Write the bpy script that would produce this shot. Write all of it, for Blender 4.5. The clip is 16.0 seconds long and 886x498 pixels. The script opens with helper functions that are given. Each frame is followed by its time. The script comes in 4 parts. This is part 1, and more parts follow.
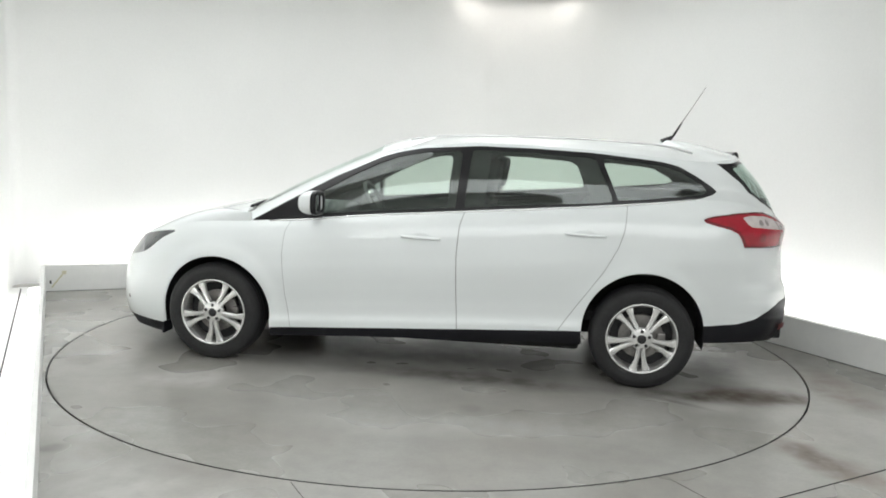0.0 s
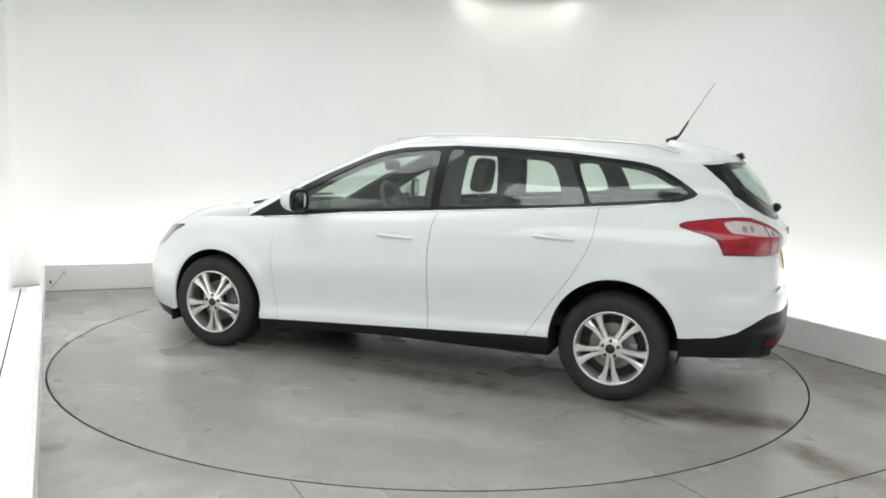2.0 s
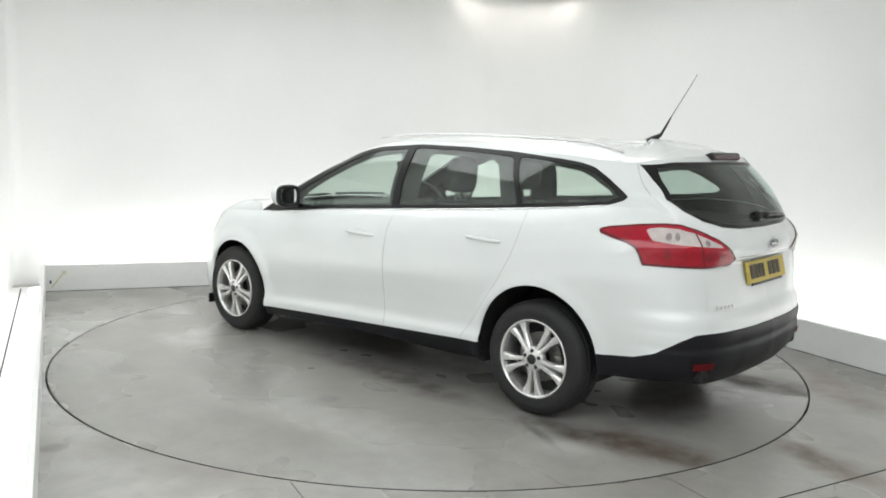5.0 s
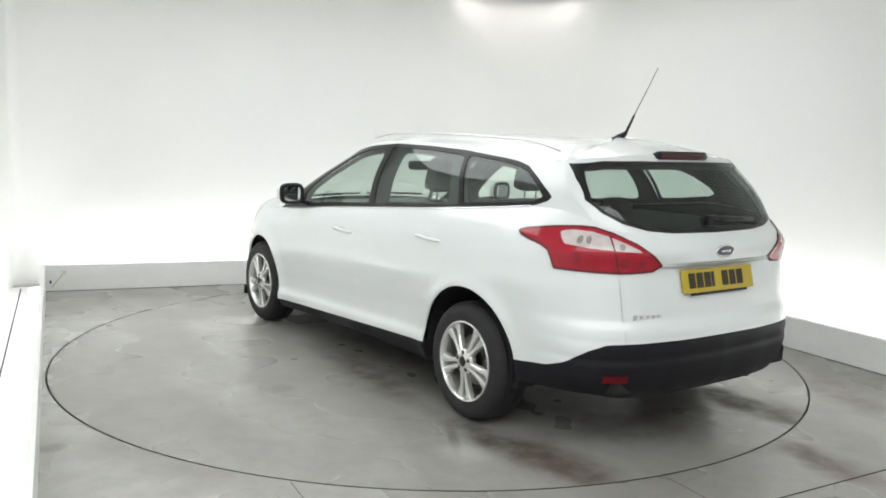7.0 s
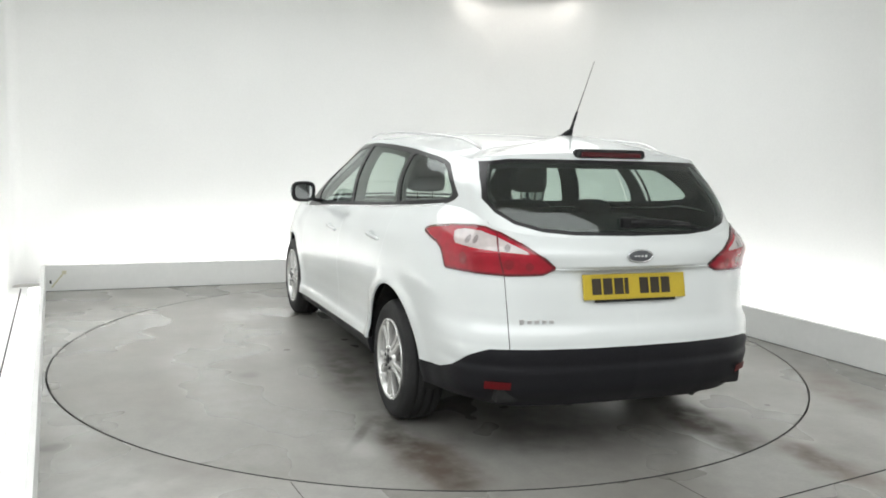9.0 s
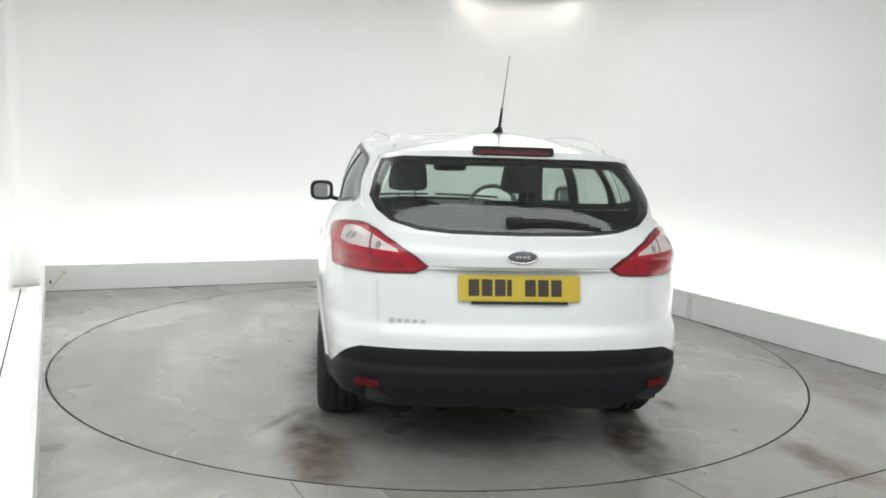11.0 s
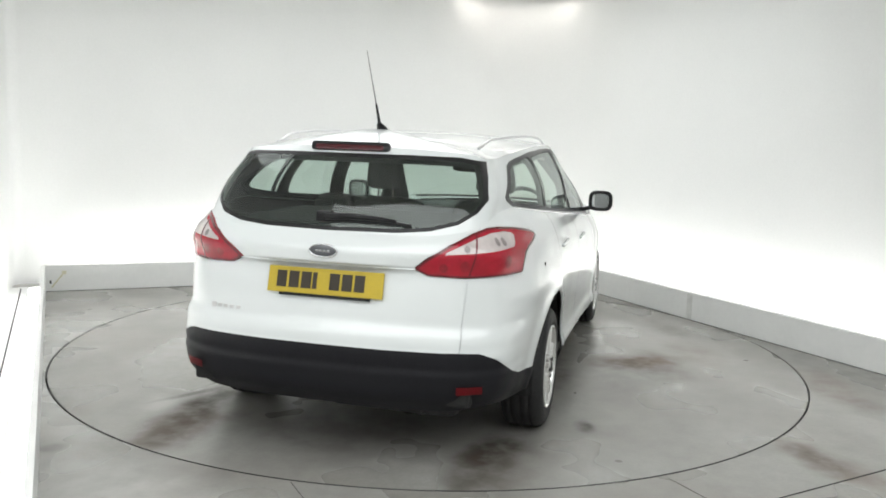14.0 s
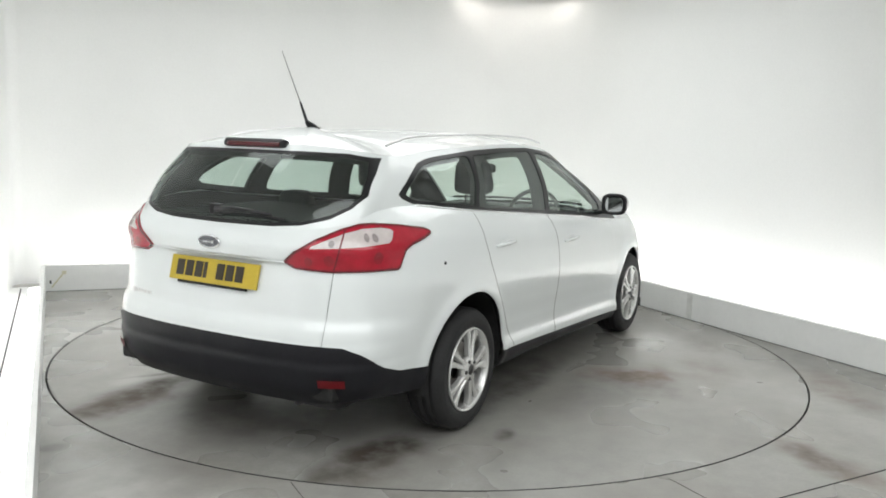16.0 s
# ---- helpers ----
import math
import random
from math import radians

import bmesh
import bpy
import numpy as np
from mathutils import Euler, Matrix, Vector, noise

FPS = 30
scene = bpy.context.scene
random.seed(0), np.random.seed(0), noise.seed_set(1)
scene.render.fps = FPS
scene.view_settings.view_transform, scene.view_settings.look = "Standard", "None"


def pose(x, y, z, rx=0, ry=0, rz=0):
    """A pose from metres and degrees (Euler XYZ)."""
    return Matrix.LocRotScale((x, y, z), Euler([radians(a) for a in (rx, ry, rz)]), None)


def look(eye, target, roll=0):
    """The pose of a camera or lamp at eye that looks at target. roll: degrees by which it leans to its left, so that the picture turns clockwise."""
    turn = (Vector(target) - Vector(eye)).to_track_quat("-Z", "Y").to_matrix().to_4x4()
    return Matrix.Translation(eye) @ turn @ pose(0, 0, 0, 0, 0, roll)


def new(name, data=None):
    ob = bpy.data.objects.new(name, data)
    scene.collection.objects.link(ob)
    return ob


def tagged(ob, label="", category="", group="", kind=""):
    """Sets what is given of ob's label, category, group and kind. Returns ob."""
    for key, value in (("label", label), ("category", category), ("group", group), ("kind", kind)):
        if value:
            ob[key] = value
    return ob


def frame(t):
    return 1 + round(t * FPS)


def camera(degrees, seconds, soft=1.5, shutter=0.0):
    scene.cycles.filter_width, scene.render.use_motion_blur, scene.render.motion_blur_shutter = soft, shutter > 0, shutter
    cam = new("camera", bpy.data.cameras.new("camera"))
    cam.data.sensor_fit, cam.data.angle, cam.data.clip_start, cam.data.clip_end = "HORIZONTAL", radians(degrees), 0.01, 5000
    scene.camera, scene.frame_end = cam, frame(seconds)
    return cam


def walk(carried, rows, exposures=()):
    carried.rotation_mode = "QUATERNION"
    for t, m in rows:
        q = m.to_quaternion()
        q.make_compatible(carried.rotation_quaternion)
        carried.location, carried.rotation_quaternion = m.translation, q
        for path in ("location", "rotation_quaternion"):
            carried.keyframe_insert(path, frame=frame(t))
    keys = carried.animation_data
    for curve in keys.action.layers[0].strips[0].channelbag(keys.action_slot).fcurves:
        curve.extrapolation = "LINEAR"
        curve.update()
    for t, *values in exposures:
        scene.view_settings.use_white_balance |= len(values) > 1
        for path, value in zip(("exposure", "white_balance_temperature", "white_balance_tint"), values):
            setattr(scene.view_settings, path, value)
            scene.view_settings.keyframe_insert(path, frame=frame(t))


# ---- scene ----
# ------------------------------------------------------------ camera
EYE = Vector((0.0, -5.7236, 1.4412))
AIM = Vector((0.01088, 0.99128, -0.13131))
cam = camera(55.81, 16.0, soft=1.8)
walk(cam, [(0.0, look(EYE, EYE + AIM * 5, 1.868)), (16.0, look(EYE, EYE + AIM * 5, 1.868))])
scene.view_settings.exposure = 0.0

# ------------------------------------------------------------ light
world = bpy.data.worlds.new("world")
scene.world = world
world.use_nodes = True
world.node_tree.nodes["Background"].inputs[0].default_value = (0.9, 0.95, 1.0, 1)
world.node_tree.nodes["Background"].inputs[1].default_value = 0.25


def area_lamp(name, m, sx, sy, watts, colour):
    data = bpy.data.lights.new(name, "AREA")
    data.shape, data.size, data.size_y, data.energy, data.color = "RECTANGLE", sx, sy, watts, colour
    ob = new(name, data)
    ob.matrix_world = m
    return ob


CEIL = 3.05
COOL = (0.972, 0.992, 1.0)
# first two lamps are assumed softboxes out of view, tuned to light the car
area_lamp("assumed_softbox_lamp", pose(-0.45, 0.3, CEIL - 0.09, 0, 0, 20), 4.4, 2.8, 80, COOL)
area_lamp("assumed_softbox_lamp", pose(-0.6, -5.2, CEIL - 0.09, 0, 0, 0), 7.8, 3.6, 228, COOL)
area_lamp("corner_light_lamp", pose(0.80, 3.36, 2.955, 0, 0, 0), 1.10, 0.07, 2.6, (1.0, 0.93, 0.87))


# ------------------------------------------------------------ materials
def material(name, colour, rough=0.5, metal=0.0, grain=0.0, scale=40.0, bump=0.0, coat=0.0, spec=0.5, rvar=0.0, blotch=0.0, bscale=3.0):
    """A painted or moulded surface with fine grain, broad blotches, uneven gloss and relief."""
    mat = bpy.data.materials.new(name)
    mat.use_nodes = True
    nt = mat.node_tree
    p = nt.nodes["Principled BSDF"]
    p.inputs["Base Color"].default_value = (*colour, 1)
    p.inputs["Roughness"].default_value = rough
    p.inputs["Metallic"].default_value = metal
    p.inputs["Specular IOR Level"].default_value = spec
    p.inputs["Coat Weight"].default_value = coat
    p.inputs["Coat Roughness"].default_value = 0.04
    tc = nt.nodes.new("ShaderNodeTexCoord")
    n1 = nt.nodes.new("ShaderNodeTexNoise")
    n1.inputs["Scale"].default_value, n1.inputs["Detail"].default_value = scale, 6
    n2 = nt.nodes.new("ShaderNodeTexNoise")
    n2.inputs["Scale"].default_value, n2.inputs["Detail"].default_value = bscale, 4
    for n in (n1, n2):
        nt.links.new(tc.outputs["Object"], n.inputs["Vector"])
    if grain or blotch:
        last = None
        for n, amount in ((n1, grain), (n2, blotch)):
            if not amount:
                continue
            mp = nt.nodes.new("ShaderNodeMapRange")
            mp.inputs["From Min"].default_value, mp.inputs["From Max"].default_value = 0.3, 0.7
            mp.inputs["To Min"].default_value, mp.inputs["To Max"].default_value = 1 - amount, 1 + amount * 0.5
            nt.links.new(n.outputs["Fac"], mp.inputs["Value"])
            mx = nt.nodes.new("ShaderNodeMix")
            mx.data_type, mx.blend_type = "RGBA", "MULTIPLY"
            mx.inputs["Factor"].default_value = 1
            mx.inputs["A"].default_value = (*colour, 1)
            if last:
                nt.links.new(last.outputs["Result"], mx.inputs["A"])
            nt.links.new(mp.outputs["Result"], mx.inputs["B"])
            last = mx
        nt.links.new(last.outputs["Result"], p.inputs["Base Color"])
    if rvar:
        mr = nt.nodes.new("ShaderNodeMapRange")
        mr.inputs["From Min"].default_value, mr.inputs["From Max"].default_value = 0.3, 0.7
        mr.inputs["To Min"].default_value, mr.inputs["To Max"].default_value = max(rough - rvar, 0.02), rough + rvar
        nt.links.new(n2.outputs["Fac"], mr.inputs["Value"])
        nt.links.new(mr.outputs["Result"], p.inputs["Roughness"])
    if bump:
        b = nt.nodes.new("ShaderNodeBump")
        b.inputs["Strength"].default_value, b.inputs["Distance"].default_value = bump, 0.002
        nt.links.new(n1.outputs["Fac"], b.inputs["Height"])
        nt.links.new(b.outputs["Normal"], p.inputs["Normal"])
    return mat


def glow(name, colour, strength):
    mat = bpy.data.materials.new(name)
    mat.use_nodes = True
    p = mat.node_tree.nodes["Principled BSDF"]
    p.inputs["Base Color"].default_value = (*colour, 1)
    p.inputs["Emission Color"].default_value = (*colour, 1)
    p.inputs["Emission Strength"].default_value = strength
    return mat


WALL = material("wall_paint", (0.80, 0.805, 0.79), 0.7, grain=0.02, scale=60, bump=0.15, blotch=0.03, bscale=0.8)
CEILING = material("ceiling_paint", (0.8, 0.8, 0.78), 0.8, grain=0.02, bump=0.1)
BOARD = material("board_paint", (0.78, 0.785, 0.77), 0.45, grain=0.02, scale=25, bump=0.1, blotch=0.05, bscale=2.2)
SEAM = material("dark_joint", (0.03, 0.03, 0.03), 0.8, grain=0.2)
LED = glow("led_strip_glow", (1.0, 1.0, 0.99), 14.6)


SOOT, RUST, PALE = (0.055, 0.05, 0.042), (0.115, 0.088, 0.070), (0.50, 0.50, 0.48)
# the second tone serves damp patches and the shade painted under the car
BROWN, WET_AND_SHADE = (0.19, 0.135, 0.105), (0.115, 0.108, 0.098)


def floor_material(name, seed, strokes=()):
    """Grey sealed concrete: worn gloss, wet dark tyre marks, rusty brown stains, painted shade and sheen."""
    mat = bpy.data.materials.new(name)
    mat.use_nodes = True
    nt = mat.node_tree
    p = nt.nodes["Principled BSDF"]
    tc = nt.nodes.new("ShaderNodeTexCoord")
    mpg = nt.nodes.new("ShaderNodeMapping")
    mpg.inputs["Location"].default_value = (seed, seed * 0.7, 0)
    nt.links.new(tc.outputs["Object"], mpg.inputs["Vector"])

    def nz(scale, detail, lo, hi, a, b, warp=0.0):
        n = nt.nodes.new("ShaderNodeTexNoise")
        n.inputs["Scale"].default_value, n.inputs["Detail"].default_value, n.inputs["Distortion"].default_value = scale, detail, warp
        nt.links.new(mpg.outputs["Vector"], n.inputs["Vector"])
        m = nt.nodes.new("ShaderNodeMapRange")
        m.interpolation_type = "SMOOTHSTEP"
        for k, val in (("From Min", lo), ("From Max", hi), ("To Min", a), ("To Max", b)):
            m.inputs[k].default_value = val
        nt.links.new(n.outputs["Fac"], m.inputs["Value"])
        return m.outputs["Result"], n.outputs["Fac"]

    def mix(a, col, fac, mode="MIX"):
        m = nt.nodes.new("ShaderNodeMix")
        m.data_type, m.blend_type = "RGBA", mode
        if isinstance(a, tuple):
            m.inputs["A"].default_value = (*a, 1)
        else:
            nt.links.new(a, m.inputs["A"])
        m.inputs["B"].default_value = (*col, 1)
        nt.links.new(fac, m.inputs["Factor"])
        return m.outputs["Result"]

    broad, _ = nz(0.9, 2, 0.25, 0.75, 0, 1)
    rust, _ = nz(1.4, 5, 0.30, 0.85, 0, 0.28)
    dark, _ = nz(3.2, 7, 0.30, 0.90, 0, 0.30)
    pale, _ = nz(1.2, 5, 0.30, 0.90, 0, 0.28)
    fine, finefac = nz(55, 6, 0.3, 0.7, 0, 0.20)
    scuff, _ = nz(11, 7, 0.30, 0.75, 0, 0.24)
    _, cloud = nz(8, 4, 0.3, 0.7, 0, 1)
    c = mix((0.355, 0.354, 0.330), (0.295, 0.291, 0.266), broad)
    c = mix(c, (0.22, 0.17, 0.135), rust)
    c = mix(c, (0.12, 0.11, 0.10), dark)
    c = mix(c, (0.47, 0.47, 0.45), pale)
    c = mix(c, (0.20, 0.20, 0.19), fine)
    c = mix(c, (0.17, 0.165, 0.15), scuff)
    wob = nt.nodes.new("ShaderNodeTexNoise")
    wob.inputs["Scale"].default_value, wob.inputs["Detail"].default_value = 3.0, 2
    nt.links.new(tc.outputs["Object"], wob.inputs["Vector"])
    dirt = None
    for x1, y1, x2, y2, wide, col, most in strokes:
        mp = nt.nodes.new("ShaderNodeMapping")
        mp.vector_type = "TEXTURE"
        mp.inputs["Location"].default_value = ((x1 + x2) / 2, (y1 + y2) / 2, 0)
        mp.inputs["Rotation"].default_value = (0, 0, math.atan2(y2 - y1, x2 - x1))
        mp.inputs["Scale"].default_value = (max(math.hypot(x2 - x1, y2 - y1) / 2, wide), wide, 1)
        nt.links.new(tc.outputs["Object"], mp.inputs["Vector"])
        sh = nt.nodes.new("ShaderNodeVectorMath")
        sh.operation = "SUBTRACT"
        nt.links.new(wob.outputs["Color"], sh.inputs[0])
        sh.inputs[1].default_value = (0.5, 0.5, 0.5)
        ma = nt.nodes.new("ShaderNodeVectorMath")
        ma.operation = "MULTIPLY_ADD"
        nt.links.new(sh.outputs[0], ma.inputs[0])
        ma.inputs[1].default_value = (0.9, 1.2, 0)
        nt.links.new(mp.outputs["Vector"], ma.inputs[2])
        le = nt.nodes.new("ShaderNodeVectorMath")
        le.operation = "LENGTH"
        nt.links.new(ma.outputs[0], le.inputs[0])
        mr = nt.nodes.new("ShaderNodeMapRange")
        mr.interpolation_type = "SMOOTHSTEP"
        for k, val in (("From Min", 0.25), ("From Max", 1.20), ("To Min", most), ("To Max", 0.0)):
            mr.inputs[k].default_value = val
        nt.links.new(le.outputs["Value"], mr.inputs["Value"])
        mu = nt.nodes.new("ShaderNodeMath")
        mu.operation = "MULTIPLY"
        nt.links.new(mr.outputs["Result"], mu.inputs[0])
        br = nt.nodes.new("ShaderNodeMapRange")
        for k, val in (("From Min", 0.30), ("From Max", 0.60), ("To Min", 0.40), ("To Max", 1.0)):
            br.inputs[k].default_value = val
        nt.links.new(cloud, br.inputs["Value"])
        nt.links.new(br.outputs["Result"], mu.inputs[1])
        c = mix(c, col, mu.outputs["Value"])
        if col in (SOOT, RUST, BROWN):                            # dry dirt dulls the sealed surface
            if dirt is None:
                dirt = mu.outputs["Value"]
            else:
                mxm = nt.nodes.new("ShaderNodeMath")
                mxm.operation = "MAXIMUM"
                nt.links.new(dirt, mxm.inputs[0])
                nt.links.new(mu.outputs["Value"], mxm.inputs[1])
                dirt = mxm.outputs["Value"]
    nt.links.new(c, p.inputs["Base Color"])
    rough, _ = nz(1.6, 2, 0.2, 0.8, 0.22, 0.37)
    for start, slope, socket in ((rough, 0.30, "Roughness"), (0.5, -0.38, "Specular IOR Level")):
        ml = nt.nodes.new("ShaderNodeMath")
        ml.operation = "MULTIPLY_ADD"
        nt.links.new(dirt, ml.inputs[0])
        ml.inputs[1].default_value = slope
        if isinstance(start, float):
            ml.inputs[2].default_value = start
        else:
            nt.links.new(start, ml.inputs[2])
        nt.links.new(ml.outputs["Value"], p.inputs[socket])
    b = nt.nodes.new("ShaderNodeBump")
    b.inputs["Strength"].default_value, b.inputs["Distance"].default_value = 0.15, 0.002
    nt.links.new(finefac, b.inputs["Height"])
    nt.links.new(b.outputs["Normal"], p.inputs["Normal"])
    return mat


FLOOR = floor_material("sealed_concrete", 3.0, (
    (1.66, -1.60, 2.10, -2.45, 0.16, BROWN, 0.65), (1.74, -1.72, 1.95, -2.20, 0.10, SOOT, 0.42), (-1.72, -2.12, -1.64, -2.06, 0.07, SOOT, 0.65),
    (2.45, -1.3, 2.55, -0.3, 0.20, BROWN, 0.45), (2.9, -0.9, 2.4, 0.4, 0.25, WET_AND_SHADE, 0.35), (2.2, 1.1, 2.75, 0.1, 0.12, SOOT, 0.4),
    # the two PALE strokes paint the trough's light onto the left-hand floor
    (1.3, 2.3, 2.2, 1.0, 0.18, WET_AND_SHADE, 0.45), (-3.0, 1.3, -1.2, 2.0, 0.14, WET_AND_SHADE, 0.35), (-2.9, 0.6, -1.7, -2.4, 0.55, PALE, 0.7), (-1.9, -2.3, -0.6, -2.9, 0.35, PALE, 0.55)))
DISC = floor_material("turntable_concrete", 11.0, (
    # oily tracks that the wheels left, from the front axle to the disc's edge
    (0.55, 0.68, -1.25, 0.78, 0.17, SOOT, 0.75), (-1.15, 0.80, -2.45, 0.68, 0.15, SOOT, 0.95), (-1.55, 0.76, -2.45, 0.70, 0.20, RUST, 0.75),
    (0.40, -0.86, -1.30, -0.88, 0.20, SOOT, 0.6), (-1.35, -0.90, -2.40, -0.76, 0.16, SOOT, 1.0), (-1.60, -0.86, -2.40, -0.84, 0.22, RUST, 0.4),
    (-1.35, 0.80, -1.78, 1.05, 0.035, SOOT, 0.55), (-2.40, 0.78, -1.60, 0.52, 0.12, RUST, 0.5),
    # brown and damp patches beside the car
    (-0.15, -1.12, 0.40, -1.68, 0.26, BROWN, 0.9), (0.30, -1.20, -0.30, -1.85, 0.22, RUST, 0.4), (-0.95, -1.35, 0.25, -1.30, 0.28, WET_AND_SHADE, 0.55), (0.1, -1.95, 0.9, -1.65, 0.18, BROWN, 0.35),
    (-1.44, -1.22, -1.24, -1.18, 0.06, SOOT, 0.75), (-0.35, 1.32, -0.5, 1.28, 0.08, SOOT, 0.3), (1.9, 0.95, 2.15, 1.0, 0.10, RUST, 0.3), (0.8, -1.75, 1.5, -1.5, 0.16, RUST, 0.3),
    # pale spots, those by the wheels with wet shine painted into the colour
    (1.0, -1.32, 1.45, -1.12, 0.18, PALE, 0.9), (0.95, 1.10, 1.6, 1.22, 0.18, PALE, 0.8), (-1.95, 0.95, -1.6, 1.05, 0.12, PALE, 0.5), (-1.2, 1.5, 0.4, 1.75, 0.2, PALE, 0.3),
    # car's shadow and bumper reflection, painted into the colour of damp concrete
    (-1.3, 0.05, 1.3, -0.1, 0.85, WET_AND_SHADE, 0.8), (-1.45, 0.1, -2.1, -0.2, 0.55, WET_AND_SHADE, 0.75)))


# ------------------------------------------------------------ mesh helpers
def link(name, bm, mat, parent=None, label="", smooth=False):
    me = bpy.data.meshes.new(name)
    bmesh.ops.recalc_face_normals(bm, faces=bm.faces)
    bm.to_mesh(me)
    bm.free()
    if smooth:
        for f in me.polygons:
            f.use_smooth = True
    me.materials.append(mat)
    ob = new(name, me)
    if parent:
        ob.parent = parent
    if label:
        ob["label"] = label
    return ob


def part(name, bm, mat, parent, label="", smooth=False):
    return link(name, bm, mat, parent, label, smooth)


def add_box(bm, m, sx, sy, sz, bevel=0.0):
    r = bmesh.ops.create_cube(bm, size=1, matrix=m @ Matrix.Diagonal((sx, sy, sz, 1)))
    if bevel:
        vs = set(r["verts"])
        es = [e for e in bm.edges if e.verts[0] in vs and e.verts[1] in vs]
        bmesh.ops.bevel(bm, geom=es, offset=bevel, segments=2, affect="EDGES", profile=0.6)


def box(m, sx, sy, sz, bevel=0.0):
    bm = bmesh.new()
    add_box(bm, m, sx, sy, sz, bevel)
    return bm


def slab(points, z0, z1):
    """A prism over a plan outline."""
    bm = bmesh.new()
    lo = [bm.verts.new((x, y, z0)) for x, y in points]
    hi = [bm.verts.new((x, y, z1)) for x, y in points]
    n = len(points)
    for i in range(n):
        bm.faces.new((lo[i], lo[(i + 1) % n], hi[(i + 1) % n], hi[i]))
    bm.faces.new(hi)
    bm.faces.new(lo[::-1])
    return bm


def ring_slab(outer, inner, z0, z1):
    """A prism between two outlines with the same number of points."""
    bm = bmesh.new()
    n = len(outer)
    v = [[bm.verts.new((*q, z)) for q in loop] for loop in (outer, inner) for z in (z0, z1)]
    for i in range(n):
        j = (i + 1) % n
        for a, b in ((0, 1), (1, 3), (3, 2), (2, 0)):
            bm.faces.new((v[a][i], v[a][j], v[b][j], v[b][i]))
    return bm


# ------------------------------------------------------------ the studio
RING = 2.437                               # turntable radius
A = Vector((-3.377, 1.495))                # inner corner of the boards, far end of the light-coloured edge
B = Vector((1.034, 3.325))                # hidden far corner
C = Vector((4.20, -2.83))                 # the board on the other side runs out here
D = Vector((-1.20, -3.30))                 # end of the side board


def along(p, q):
    d = (q - p).normalized()
    return d, Vector((-d.y, d.x))


def board(p, q, height, thick):
    d, n = along(p, q)
    mid = (p + q) / 2 + n * (thick / 2)
    m = Matrix.Translation((mid.x, mid.y, height / 2)) @ pose(0, 0, 0, 0, 0, math.degrees(math.atan2(d.y, d.x)))
    return m, (q - p).length


def rounded(points, radii, seg=36):
    out = []
    n = len(points)
    for i in range(n):
        p, a, b = points[i], points[i - 1], points[(i + 1) % n]
        r = radii[i]
        if r <= 0:
            out.append(tuple(p))
            continue
        u, w = (a - p).normalized(), (b - p).normalized()
        half = math.acos(max(-1, min(1, u.dot(w)))) / 2
        cut = r / math.tan(half)
        centre = p + (u + w).normalized() * (r / math.sin(half))
        s, e = p + u * cut - centre, p + w * cut - centre
        a0 = math.atan2(s.y, s.x)
        turn = (math.atan2(e.y, e.x) - a0 + math.pi) % (2 * math.pi) - math.pi
        out += [(centre.x + r * math.cos(a0 + turn * k / seg), centre.y + r * math.sin(a0 + turn * k / seg)) for k in range(seg + 1)]
    return out


def offset_line(points, dist):
    n = len(points)
    out = []
    for i in range(n):
        p, a, b = points[i], points[i - 1], points[(i + 1) % n]
        d1, n1 = along(a, p)
        d2, n2 = along(p, b)
        m = (n1 + n2).normalized()
        out.append(p + m * (dist / max(0.3, m.dot(n1))))
    return out


# wall outline, clockwise seen from above: n points out of the room on its left
inner = [Vector(q) for q in ((-3.80, 1.80), (1.246, 3.90), (4.88, -3.17), (5.3, -8.2), (-5.2, -8.2), (-5.2, -3.6), (-1.90, -3.6))]
outline = rounded(inner, [0.10, 0.9, 0.4, 0.2, 0.2, 0.2, 0.1])
outer = rounded(offset_line(inner, 0.15), [0.25, 1.05, 0.55, 0.35, 0.35, 0.35, 0.05])
tagged(link("wall_cove", ring_slab(outer, outline, -0.02, CEIL + 0.1), WALL, smooth=False), "white painted studio cove wall lit from below", "wall", kind="structure")
tagged(link("ceiling", slab(outline, CEIL, CEIL + 0.08), CEILING), "white studio ceiling", "ceiling", kind="structure")

circle = [(math.cos(2 * math.pi * k / 180), math.sin(2 * math.pi * k / 180)) for k in range(180)]


def out_to_wall(c):
    """Where the ray from the turntable's centre through c leaves the room."""
    best = 1e9
    n = len(outline)
    for i in range(n):
        (x1, y1), (x2, y2) = outline[i], outline[(i + 1) % n]
        ex, ey = x2 - x1, y2 - y1
        den = c[0] * ey - c[1] * ex
        if abs(den) < 1e-9:
            continue
        s, u = (x1 * ey - y1 * ex) / den, (x1 * c[1] - y1 * c[0]) / den
        if s > 0 and -1e-6 <= u <= 1 + 1e-6:
            best = min(best, s)
    return best


def floor_mesh():
    bm = bmesh.new()
    r0 = RING + 0.006
    rings = []
    for c in circle:
        far = out_to_wall(c) + 0.05
        rings.append([bm.verts.new((c[0] * r0, c[1] * r0, z)) for z in (-0.05, -0.004, 0.0)] + [bm.verts.new((c[0] * far, c[1] * far, 0.0))])
    for i in range(180):
        a, b = rings[i], rings[(i + 1) % 180]
        for k in range(3):
            bm.faces.new((a[k], b[k], b[k + 1], a[k + 1]))
    return bm


tagged(link("floor", floor_mesh(), FLOOR), "grey sealed concrete studio floor, stained and glossy", "floor", kind="structure")
